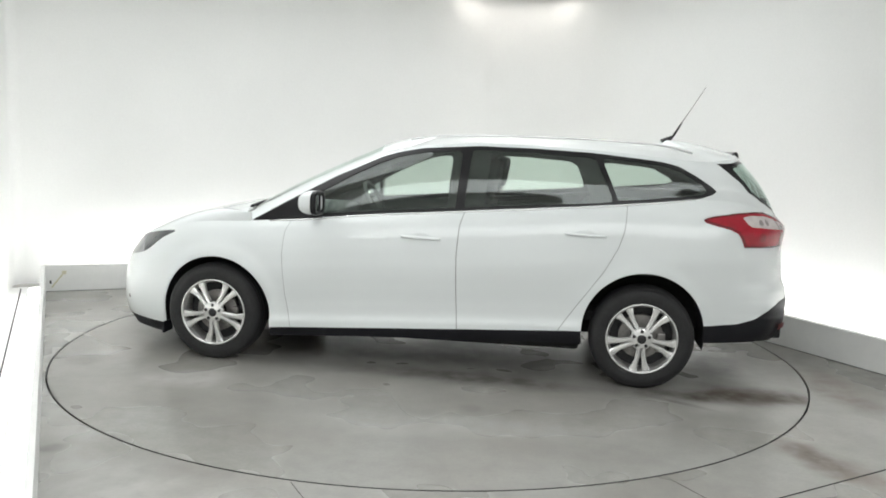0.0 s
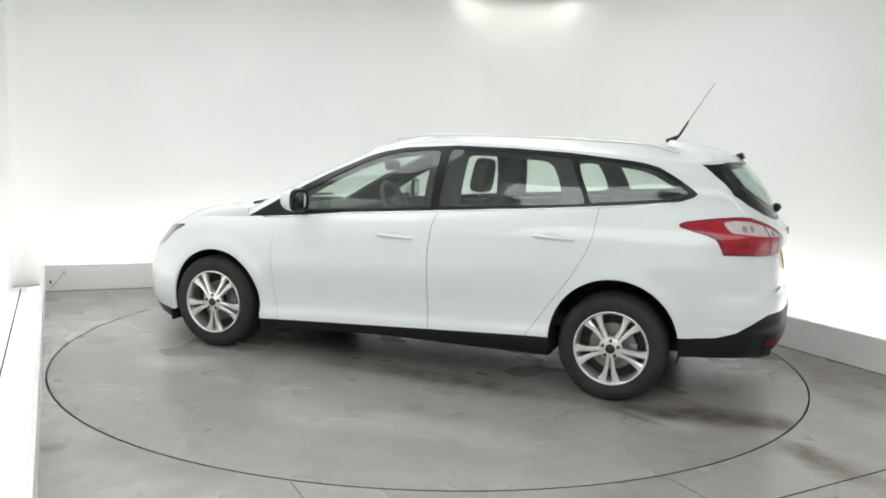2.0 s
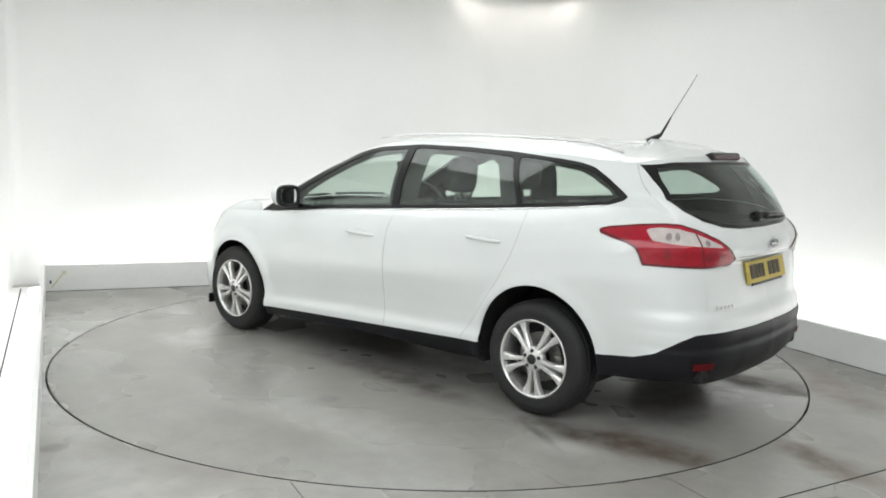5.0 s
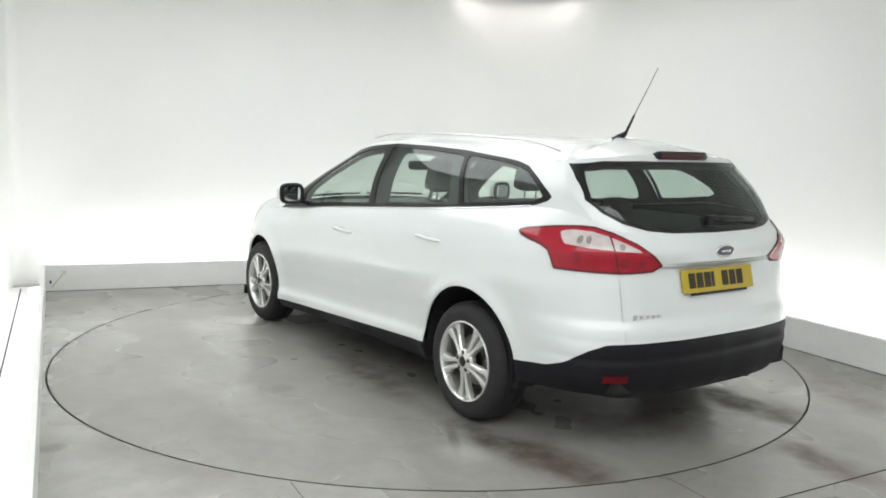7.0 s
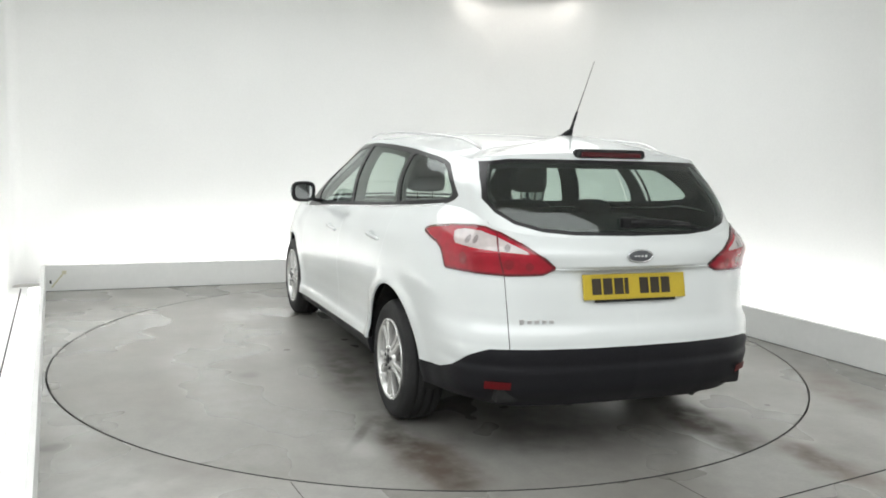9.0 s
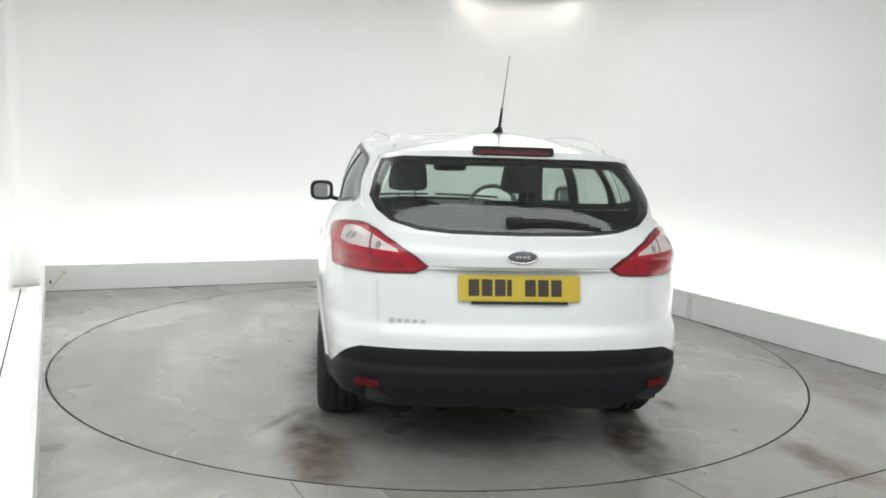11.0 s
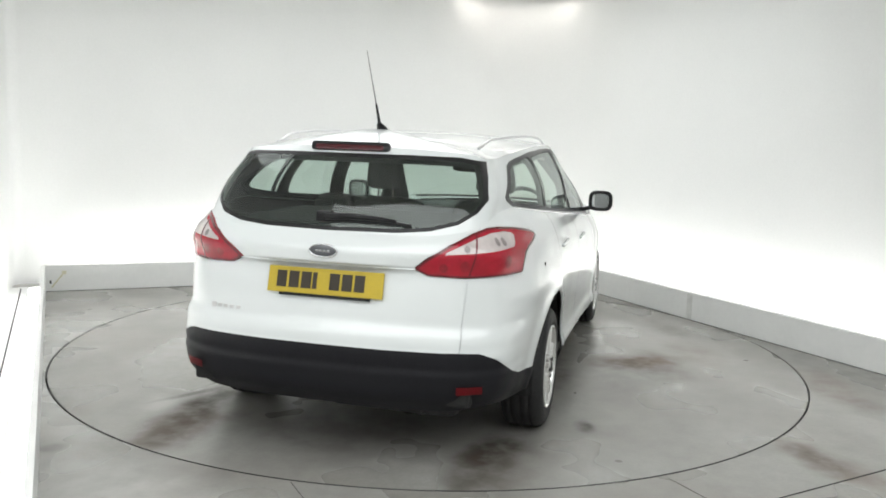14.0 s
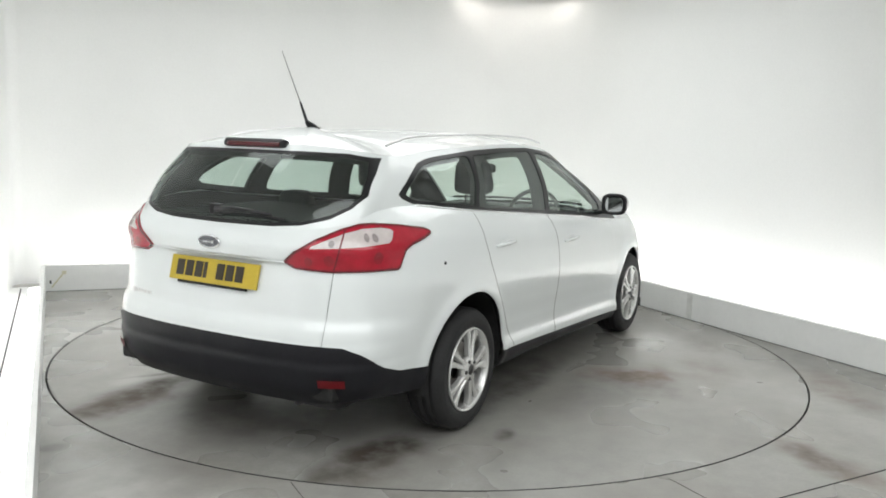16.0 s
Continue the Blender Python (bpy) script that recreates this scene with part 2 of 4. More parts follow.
# unseen slab added over the floor's open corner, stops light leaking in
tagged(link("floor_leak_stop", slab([(-1.88, -3.6), (-4.31, -8.2), (-5.25, -8.2), (-5.25, -3.55)], -0.03, -0.002), FLOOR), "unseen grey concrete slab added to stop light leaking in", "floor", kind="structure")
tagged(link("turntable_pit", slab([(c[0] * (RING + 0.05), c[1] * (RING + 0.05)) for c in circle], -0.09, -0.05), SEAM), "dark pit below the turntable's rim", "pit", kind="structure")

bm = bmesh.new()
top = [bm.verts.new((c[0] * (RING - 0.006), c[1] * (RING - 0.006), 0.0)) for c in circle]
rim = [bm.verts.new((c[0] * (RING - 0.004), c[1] * (RING - 0.004), -0.004)) for c in circle]
low = [bm.verts.new((c[0] * (RING - 0.004), c[1] * (RING - 0.004), -0.045)) for c in circle]
for i in range(180):
    j = (i + 1) % 180
    bm.faces.new((top[i], top[j], rim[j], rim[i]))
    bm.faces.new((rim[i], rim[j], low[j], low[i]))
bm.faces.new(top)
bm.faces.new(low[::-1])
turntable = tagged(new("turntable"), "round grey concrete turntable flush with the floor", "turntable")
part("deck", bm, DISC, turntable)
part("rim", ring_slab([(c[0] * (RING - 0.0025), c[1] * (RING - 0.0025)) for c in circle], [(c[0] * (RING - 0.0042), c[1] * (RING - 0.0042)) for c in circle], -0.045, 0.0005), SEAM, turntable, "dark worn steel rim")

# the boards come in lengths with fine joints between them
for p, q, lab, cuts in ((A, B, "low white board along the foot of the back wall", (2.44,)), (B, C, "low white board along the foot of the side wall", (2.45, 4.89)), (D, A, "low white board at the open edge of the floor", (2.44,))):
    d, n = along(p, q)
    skirting = tagged(new("skirting_board"), lab, "skirting board", kind="structure")
    marks = [-0.01, *cuts, (q - p).length + 0.01]
    for s0, s1 in zip(marks, marks[1:]):
        m, length = board(p + d * (s0 + 0.0012), p + d * (s1 - 0.0012), 0.23, 0.03)
        part("board", box(m, length, 0.03, 0.23, 0.004), BOARD, skirting)
for p, q in ((A, B), (B, C), (D, A)):
    d, n = along(p, q)
    mid = (p + q) / 2 + n * (0.085 if p is D else 0.16)
    m = Matrix.Translation((mid.x, mid.y, 0.055 if p is D else 0.09)) @ pose(0, 0, 0, 0, 0, math.degrees(math.atan2(d.y, d.x)))
    strip = tagged(new("led_strip"), "bright white light strip in the trough behind the board", "light strip")
    strip.matrix_world = m
    part("channel", box(pose(0, 0, -0.05), (q - p).length - 0.3, 0.10, 0.08, 0.004), BOARD, strip)
    part("diffuser", box(pose(0, 0, 0.002), (q - p).length - 0.32, 0.08, 0.02, 0.004), LED, strip)

# housings for the two assumed softboxes
for x, y, rz, sx, sy in ((-0.45, 0.3, 20, 4.5, 2.9), (-0.6, -5.2, 0, 7.9, 3.7)):
    light = tagged(new("assumed_softbox"), "flat white softbox panel assumed under the ceiling, out of view", "ceiling light", group="ceiling softboxes")
    light.matrix_world = pose(x, y, CEIL, 0, 0, rz)
    part("housing", box(pose(0, 0, -0.04), sx, sy, 0.07, 0.01), BOARD, light)

for x, y, rz, sx, sy in ((0.80, 3.36, 0, 1.15, 0.10),):
    light = tagged(new("corner_light"), "slim white wall-washing lamp under the ceiling", "ceiling light")
    light.matrix_world = pose(x, y, 2.99, 0, 0, rz)
    part("housing", box(pose(0, 0, 0), sx, sy, 0.06, 0.01), BOARD, light)
    part("hanger", box(pose(-0.48, 0, 0.042), 0.02, 0.02, 0.03), BOARD, light)
    part("hanger", box(pose(0.48, 0, 0.042), 0.02, 0.02, 0.03), BOARD, light)

# white floor of the light trough and the dark joint in it
TROUGH = material("trough_white", (0.82, 0.82, 0.81), 0.5, grain=0.02)
d, n = along(D, A)
quad = [D + n * 0.035 - d * 0.1, A + n * 0.035 + d * 0.25, A + n * 0.40 + d * 0.22, D + n * 0.60 - d * 0.1]
tagged(link("trough_floor", slab([tuple(q) for q in quad], 0.0, 0.006), TROUGH), "white floor strip beside the edge board", "floor strip", kind="structure")


HAIRLINE = material("dusty_joint", (0.13, 0.125, 0.115), 0.8, grain=0.2)


def joint(p, q, wide, z, name="floor_joint", mat=SEAM):
    p, q = Vector(p), Vector(q)
    dd, nn = along(p, q)
    pts = [p - nn * wide / 2, q - nn * wide / 2, q + nn * wide / 2, p + nn * wide / 2]
    return tagged(link(name, slab([tuple(v) for v in pts], z - 0.001, z + 0.002), mat), "thin dark strip: joint in the floor, painted shadow at the boards", "floor joint", kind="structure")


joint((-3.62, 1.55), (-2.42, -1.15), 0.010, 0.007)
joint((-0.566, -2.392), (-0.43, -2.66), 0.003, 0.0, mat=HAIRLINE)
joint((1.055, -2.235), (1.25, -2.62), 0.003, 0.0, mat=HAIRLINE)
joint((1.40, -2.455), (2.20, -2.015), 0.006, 0.0)
# dark strips paint the shadow line in the gap under the boards
for p, q in ((A, B), (B, C)):
    d, n = along(p, q)
    joint(p - n * 0.004, q - n * 0.004, 0.006, 0.001, "board_foot_shade")
# marks at the end of the back board
d, n = along(A, B)
clip = tagged(new("cable_clip"), "small dark clip with a frayed yellowish tape on the board", "cable clip")
clip.matrix_world = Matrix.Translation((A.x + d.x * 0.04, A.y + d.y * 0.04, 0.0)) @ pose(0, 0, 0, 0, 0, math.degrees(math.atan2(d.y, d.x)))
part("clip", box(pose(0.0, -0.008, 0.085), 0.016, 0.014, 0.03, 0.004), SEAM, clip)
part("tape", box(pose(0.055, -0.002, 0.095, 0, 38, 0), 0.012, 0.003, 0.15, 0.001), material("yellowed_tape", (0.55, 0.52, 0.36), 0.6, grain=0.1), clip)
part("tape", box(pose(0.11, -0.002, 0.165), 0.035, 0.003, 0.03, 0.001), material("yellowed_tape_end", (0.55, 0.52, 0.38), 0.6, grain=0.1), clip)

# pale tape over the joint of the side board
d, n = along(B, C)
tape = tagged(new("joint_tape"), "strip of dull pale tape over the joint in the white board", "tape")
tape.matrix_world = Matrix.Translation((B.x + d.x * 2.45, B.y + d.y * 2.45, 0.0)) @ pose(0, 0, 0, 0, 0, math.degrees(math.atan2(d.y, d.x)))
TAPE = material("dull_tape", (0.70, 0.705, 0.68), 0.35, grain=0.1, scale=40, blotch=0.12, bscale=9)
part("strip", box(pose(0, -0.0015, 0.122), 0.06, 0.002, 0.19, 0.0005), TAPE, tape)
part("torn_end", box(pose(0.006, -0.0015, 0.018, 0, 12, 0), 0.04, 0.002, 0.03, 0.0005), TAPE, tape)


# ------------------------------------------------------------ car materials
PAINT = material("white_car_paint", (0.765, 0.80, 0.80), 0.35, coat=1.0, blotch=0.012, bscale=2.5)
PLASTIC = material("black_bumper_plastic", (0.012, 0.012, 0.015), 0.45, spec=0.22, grain=0.25, scale=180, bump=0.2, rvar=0.08)
GLOSSBLACK = material("black_gloss_trim", (0.012, 0.012, 0.013), 0.28, grain=0.1, spec=0.3)
RUBBER = material("tyre_rubber", (0.018, 0.018, 0.019), 0.72, grain=0.25, scale=90, bump=0.35, blotch=0.2, bscale=9)
ALLOY = material("silver_alloy", (0.76, 0.76, 0.75), 0.24, metal=0.65, blotch=0.05, bscale=20)
BARREL = material("silver_barrel", (0.42, 0.42, 0.41), 0.35, metal=0.6, grain=0.1, blotch=0.2, bscale=14)
STEEL = material("dull_steel", (0.28, 0.27, 0.26), 0.45, metal=0.9, grain=0.2, scale=50)
DARKMETAL = material("dark_barrel_metal", (0.05, 0.05, 0.052), 0.55, metal=0.5, grain=0.2)
CHROME = material("chrome", (0.75, 0.76, 0.78), 0.08, metal=1.0, rvar=0.03)
BADGE = material("dark_badge_enamel", (0.10, 0.105, 0.115), 0.2, coat=0.5)
LINER = material("black_liner", (0.012, 0.012, 0.012), 0.85, grain=0.3, bump=0.3)
TRIM = material("charcoal_interior_trim", (0.085, 0.088, 0.088), 0.7, grain=0.2, scale=120, bump=0.2)
CLOTH = material("charcoal_seat_cloth", (0.075, 0.077, 0.08), 0.9, grain=0.3, scale=220, bump=0.4, blotch=0.1)
HEADLINING = material("pale_headlining", (0.42, 0.42, 0.40), 0.9, grain=0.08, scale=200)
RED = material("red_lens", (0.40, 0.007, 0.024), 0.14, grain=0.10, scale=45, coat=0.4, blotch=0.18, bscale=16, spec=0.4)
REDMID = material("red_reflector_cell", (0.27, 0.006, 0.018), 0.2, coat=0.6, blotch=0.2, bscale=50)
REDDARK = material("dark_red_lens", (0.15, 0.006, 0.014), 0.15, coat=0.8, grain=0.2)
CLEARLENS = material("clear_lens", (0.60, 0.54, 0.53), 0.12, grain=0.05, scale=40, coat=0.6, blotch=0.12, bscale=22)
LAMPDARK = material("lamp_bulb_shade", (0.30, 0.26, 0.26), 0.25, coat=0.6, blotch=0.2, bscale=60)
LAMPGREY = material("lamp_inner_grey", (0.56, 0.50, 0.50), 0.2, metal=0.5, coat=1.0)
HEADLENS = material("headlamp_lens", (0.085, 0.09, 0.095), 0.25, coat=0.6, blotch=0.4, bscale=14, spec=0.3)
HEADCHROME = material("headlamp_reflector", (0.30, 0.31, 0.32), 0.3, coat=0.4, blotch=0.3, bscale=18)
RAIL = material("grey_satin_rail", (0.66, 0.66, 0.66), 0.35, metal=0.6, grain=0.1)
YELLOW = material("yellow_plate", (0.54, 0.40, 0.025), 0.4, grain=0.05, scale=80, coat=0.2, blotch=0.06, bscale=8)
INK = material("black_ink", (0.03, 0.022, 0.012), 0.5)


def glass(name, tint, base=0.09):
    mat = bpy.data.materials.new(name)
    mat.use_nodes = True
    nt = mat.node_tree
    out = nt.nodes["Material Output"]
    nt.nodes.remove(nt.nodes["Principled BSDF"])
    tr = nt.nodes.new("ShaderNodeBsdfTransparent")
    tr.inputs["Color"].default_value = (*tint, 1)
    gl = nt.nodes.new("ShaderNodeBsdfGlossy")
    gl.inputs["Roughness"].default_value = 0.03
    gl.inputs["Color"].default_value = (0.9, 0.95, 0.93, 1)
    lw = nt.nodes.new("ShaderNodeLayerWeight")
    lw.inputs["Blend"].default_value = 0.5
    pw = nt.nodes.new("ShaderNodeMath")
    pw.operation = "POWER"
    nt.links.new(lw.outputs["Facing"], pw.inputs[0])
    pw.inputs[1].default_value = 5.0
    fr = nt.nodes.new("ShaderNodeMath")
    fr.operation = "MULTIPLY_ADD"
    nt.links.new(pw.outputs[0], fr.inputs[0])
    fr.inputs[1].default_value, fr.inputs[2].default_value = 0.85, base
    mx = nt.nodes.new("ShaderNodeMixShader")
    nt.links.new(fr.outputs[0], mx.inputs[0])
    nt.links.new(tr.outputs[0], mx.inputs[1])
    nt.links.new(gl.outputs[0], mx.inputs[2])
    nt.links.new(mx.outputs[0], out.inputs["Surface"])
    return mat


GLASS = glass("green_tinted_glass", (0.78, 0.86, 0.81))
REARGLASS = glass("tinted_rear_glass", (0.62, 0.71, 0.67), 0.07)
DARKGLASS = material("mirror_glass", (0.30, 0.31, 0.31), 0.06, metal=1.0)
BRAKERED = material("dull_red_lens", (0.07, 0.004, 0.008), 0.2, coat=0.3)
PILLAR = material("black_pillar_trim", (0.02, 0.021, 0.022), 0.75, grain=0.15)
# grey painted in place of the shade inside the door shut lines
GAPSHADE = material("grey_gap_shade", (0.36, 0.37, 0.37), 0.8, grain=0.15)
REFLECTOR = material("dim_red_reflector", (0.22, 0.006, 0.012), 0.3, grain=0.2, scale=120)
CAPBLACK = material("black_cap", (0.015, 0.015, 0.017), 0.3)


# ------------------------------------------------------------ car body as one smooth surface, cut into panels
def hermite(ts, vs, q):
    """Smooth curve through the stations vs at ts, read at q."""
    ts, vs, q = np.asarray(ts, float), np.asarray(vs, float), np.asarray(q, float)
    sl = np.diff(vs, axis=0) / np.diff(ts).reshape((-1,) + (1,) * (vs.ndim - 1))
    h = np.diff(ts).reshape((-1,) + (1,) * (vs.ndim - 1))
    m = np.empty_like(vs)
    m[0], m[-1] = sl[0], sl[-1]
    m[1:-1] = (sl[:-1] * h[1:] + sl[1:] * h[:-1]) / (h[:-1] + h[1:])
    if vs.ndim == 1:
        flat = sl[:-1] * sl[1:] <= 0
        m[1:-1][flat] = 0
    i = np.clip(np.searchsorted(ts, q) - 1, 0, len(ts) - 2)
    d = ts[i + 1] - ts[i]
    s = np.clip((q - ts[i]) / d, 0, 1)
    if vs.ndim > 1:
        d, s = d[..., None], s[..., None]
    return (2 * s ** 3 - 3 * s ** 2 + 1) * vs[i] + (s ** 3 - 2 * s ** 2 + s) * d * m[i] + (3 * s ** 2 - 2 * s ** 3) * vs[i + 1] + (s ** 3 - s ** 2) * d * m[i + 1]


# plan outline at bumper height: rear centre, round the side, to the nose
PLAN = np.array([(-2.245, 0), (-2.228, .35), (-2.165, .62), (-2.06, .755), (-1.88, .825), (-1.6, .868), (-1.25, .888), (-.5, .886), (.4, .882), (1.1, .88), (1.5, .855), (1.82, .765), (2.02, .63), (2.175, .34), (2.22, 0)])
ARC0 = np.concatenate([[0], np.cumsum(np.hypot(*np.diff(PLAN, axis=0).T))])
fine = hermite(ARC0, PLAN, np.linspace(0, ARC0[-1], 3000))
fine[0, 1] = fine[-1, 1] = 0
arc = np.concatenate([[0], np.cumsum(np.hypot(*np.diff(fine, axis=0).T))])
STN = np.interp(ARC0, np.linspace(0, ARC0[-1], 3000), arc)       # arc length at each station
LEN = arc[-1]


def a_of_x(x):
    """Arc length along the outline at which the side reaches x."""
    return float(np.interp(x, fine[:, 0], arc))


Z_TOP = [1.03, 1.03, 1.05, 1.08, 1.118, 1.128, 1.095, 1.03, .957, .89, .865, .80, .745, .71, .70]
Z_LOW = [.285, .285, .29, .31, .30, .29, .258, .230, .20, .168, .15, .14, .14, .14, .14]
BELT_IN = [.11, .11, .12, .137, .162, .163, .112, .095, .09, .085, .07, .06, .06, .06, .06]
ROOF = np.array([(-1.905, 0, 1.392), (-1.885, .33, 1.388), (-1.80, .55, 1.368), (-1.70, .585, 1.352), (-1.58, .593, 1.352), (-1.35, .616, 1.372), (-1.1, .635, 1.392), (-.45, .652, 1.418), (.02, .64, 1.392), (.30, .60, 1.335), (.325, .52, 1.352), (.345, .42, 1.370), (.36, .28, 1.384), (.37, .14, 1.391), (.375, 0, 1.393)])
COWL = np.array([(1.16, .70, .922), (1.195, .56, .944), (1.22, .37, .958), (1.235, .18, .965), (1.24, 0, .967)])


def lower(a, v):
    """Lower body: a along the outline, v from the bottom edge (0) to the belt (1)."""
    p = np.stack([np.interp(a, arc, fine[:, 0]), np.interp(a, arc, fine[:, 1])], -1)
    e = 0.004
    q = np.stack([np.interp(a + e, arc, fine[:, 0]) - np.interp(a - e, arc, fine[:, 0]), np.interp(a + e, arc, fine[:, 1]) - np.interp(a - e, arc, fine[:, 1])], -1)
    q /= np.linalg.norm(q, axis=-1, keepdims=True)
    n = np.stack([-q[..., 1], q[..., 0]], -1)                     # out of the car
    zl, zt = hermite(STN, Z_LOW, a), hermite(STN, Z_TOP, a)
    z = zl + (zt - zl) * v
    belt = hermite(STN, BELT_IN, a)
    side = hermite([0, .08, .13, .19, .28, .42, .53, .58, .66, .76, .86, .95, 1], [.030, .006, .005, .017, .019, .009, .001, .0, .004, .012, .030, .064, .095], v)
    plain = hermite([0, .1, .18, .3, .5, .58, .66, .76, .86, .95, 1], [.034, .022, .018, .011, .003, 0, .004, .012, .030, .064, .095], v)
    mid = np.clip((1.35 - np.abs(p[..., 0] + .02)) / .5, 0, 1)
    mid = mid * mid * (3 - 2 * mid)
    side = (side * mid + plain * (1 - mid)) * belt / .095
    rear = hermite([.28, .35, .42, .45, .475, .50, .53, .56, .59, .615, .65, .7, .8, .86, .90, .95, 1.0, 1.06, 1.12], [.075, .022, .004, .0, .005, .001, .0, .004, .006, .012, .030, .036, .044, .050, .048, .04, .062, .115, .15], z)
    ledge = np.clip(1.35 - np.abs(p[..., 1]) / .36, 0, 1)
    ledge = ledge * ledge * (3 - 2 * ledge)
    rear = rear + ledge * hermite([.60, .68, .76, .865, .888, .90, .93, 1.0], [0, .008, .018, .036, .026, -.012, -.008, 0], z)
    front = hermite([0, .15, .4, .6, .8, 1], [.07, .02, 0, .012, .05, .13], v)
    wr = np.clip((a_of_x(-1.72) - a) / (a_of_x(-1.72) - a_of_x(-2.10)), 0, 1)
    wf = np.clip((a - a_of_x(1.5)) / (a_of_x(1.98) - a_of_x(1.5)), 0, 1)
    wr, wf = wr * wr * (3 - 2 * wr), wf * wf * (3 - 2 * wf)
    # wheel-arch swellings
    for cx in (1.31, -1.325):
        d = np.hypot(p[..., 0] - cx, z - .33)
        side = side - .012 * np.exp(-((d - .37) / .05) ** 2)
    inset = side * (1 - wr) * (1 - wf) + rear * wr + front * wf
    p = p - n * inset[..., None]
    p[..., 1] = np.maximum(p[..., 1], 0)
    return np.stack([p[..., 0], p[..., 1], z], -1)


A_PILLAR = STN[9]


def cabin_base(a):
    low = lower(np.minimum(a, A_PILLAR), np.ones_like(a))
    end = lower(np.array([A_PILLAR]), np.ones(1))
    fr = hermite(STN[9:], np.concatenate([end, COWL]), np.maximum(a, A_PILLAR))
    return np.where((a <= A_PILLAR)[..., None], low, fr)


def upper(a, v):
    """Cabin sides, screen and tailgate glass: v from the belt to the roof's edge."""
    b, r = cabin_base(a), hermite(STN, ROOF, a)
    p = b + (r - b) * v[..., None]
    e = 0.01
    t = cabin_base(np.minimum(a + e, LEN)) - cabin_base(np.maximum(a - e, 0))
    n = np.stack([-t[..., 1], t[..., 0], 0 * a], -1)
    n /= np.maximum(np.linalg.norm(n, axis=-1, keepdims=True), 1e-6)
    p = p + n * (.075 * v * (1 - v) + .012 * np.sin(np.pi * v) ** 2)[..., None]
    p[..., 1] = np.maximum(p[..., 1], 0)
    return p


def roof(a, s):
    r = hermite(STN, ROOF, a)
    r[..., 1] = np.maximum(r[..., 1], 0)
    spine = np.stack([np.clip(r[..., 0], -1.45, 0.0), 0 * a, r[..., 2]], -1)
    p = r + (spine - r) * s[..., None]
    crown = hermite([-1.95, -1.5, -1.0, -.4, .1, .45], [.055, .085, .078, .062, .065, .055], p[..., 0])
    p[..., 2] += crown * (1 - (1 - s) ** 2.4)
    return p


def bonnet(a, s):
    top = lower(a, np.ones_like(a))
    base = cabin_base(a)
    p = top + (base - top) * s[..., None]
    p[..., 2] += .055 * np.sin(np.pi * np.clip(s, 0, 1)) ** .8
    return p


class Sheet:
    """A cut-out of the surface: vertices with place, normal and arc length, and convex faces."""

    def __init__(self, pts, nor, arc_len, faces):
        self.pts, self.nor, self.arc, self.faces = pts, nor, arc_len, faces


def sheet(func, a, v):
    aa, vv = np.meshgrid(a, v, indexing="ij")
    p = func(aa, vv)
    da, dv = np.gradient(p, axis=0), np.gradient(p, axis=1)
    n = np.cross(da, dv)
    n /= np.maximum(np.linalg.norm(n, axis=-1, keepdims=True), 1e-9)
    for row in (0, -1):                                           # level across the centre line
        if np.all(p[row, :, 1] < 1e-3):
            n[row, :, 1] = 0
    n /= np.maximum(np.linalg.norm(n, axis=-1, keepdims=True), 1e-9)
    k, m = len(a), len(v)
    idx = np.arange(k * m).reshape(k, m)
    f = np.stack([idx[:-1, :-1], idx[1:, :-1], idx[1:, 1:], idx[:-1, 1:]], -1).reshape(-1, 4)
    centre = p.reshape(-1, 3) - np.array([0, 0, .75])
    nn = n.reshape(-1, 3)
    if np.sum(nn * centre) < 0:
        nn, f = -nn, f[:, ::-1]
    return Sheet(p.reshape(-1, 3), nn, aa.reshape(-1), [tuple(q) for q in f])


def split(sh, value):
    """Cuts a sheet along value == 0: the part with value < 0, and the rest."""
    val = value(sh)
    val = np.where(np.abs(val) < 1e-7, 1e-7, val)
    pts, nor, ar = list(sh.pts), list(sh.nor), list(sh.arc)
    made, inside, outside = {}, [], []
    neg = val < 0

    def cut(i, j):
        key = (i, j) if i < j else (j, i)
        if key not in made:
            i, j = key
            s = val[i] / (val[i] - val[j])
            made[key] = len(pts)
            pts.append(sh.pts[i] + s * (sh.pts[j] - sh.pts[i]))
            nor.append(sh.nor[i] + s * (sh.nor[j] - sh.nor[i]))
            ar.append(sh.arc[i] + s * (sh.arc[j] - sh.arc[i]))
        return made[key]

    for f in sh.faces:
        k = sum(bool(neg[i]) for i in f)
        if k == len(f):
            inside.append(f)
        elif k == 0:
            outside.append(f)
        else:
            fi, fo = [], []
            for i, j in zip(f, f[1:] + f[:1]):
                (fi if neg[i] else fo).append(i)
                if neg[i] != neg[j]:
                    c = cut(i, j)
                    fi.append(c)
                    fo.append(c)
            inside.append(tuple(fi))
            outside.append(tuple(fo))
    pts, nor, ar = np.array(pts), np.array(nor), np.array(ar)
    return Sheet(pts, nor, ar, inside), Sheet(pts, nor, ar, outside)


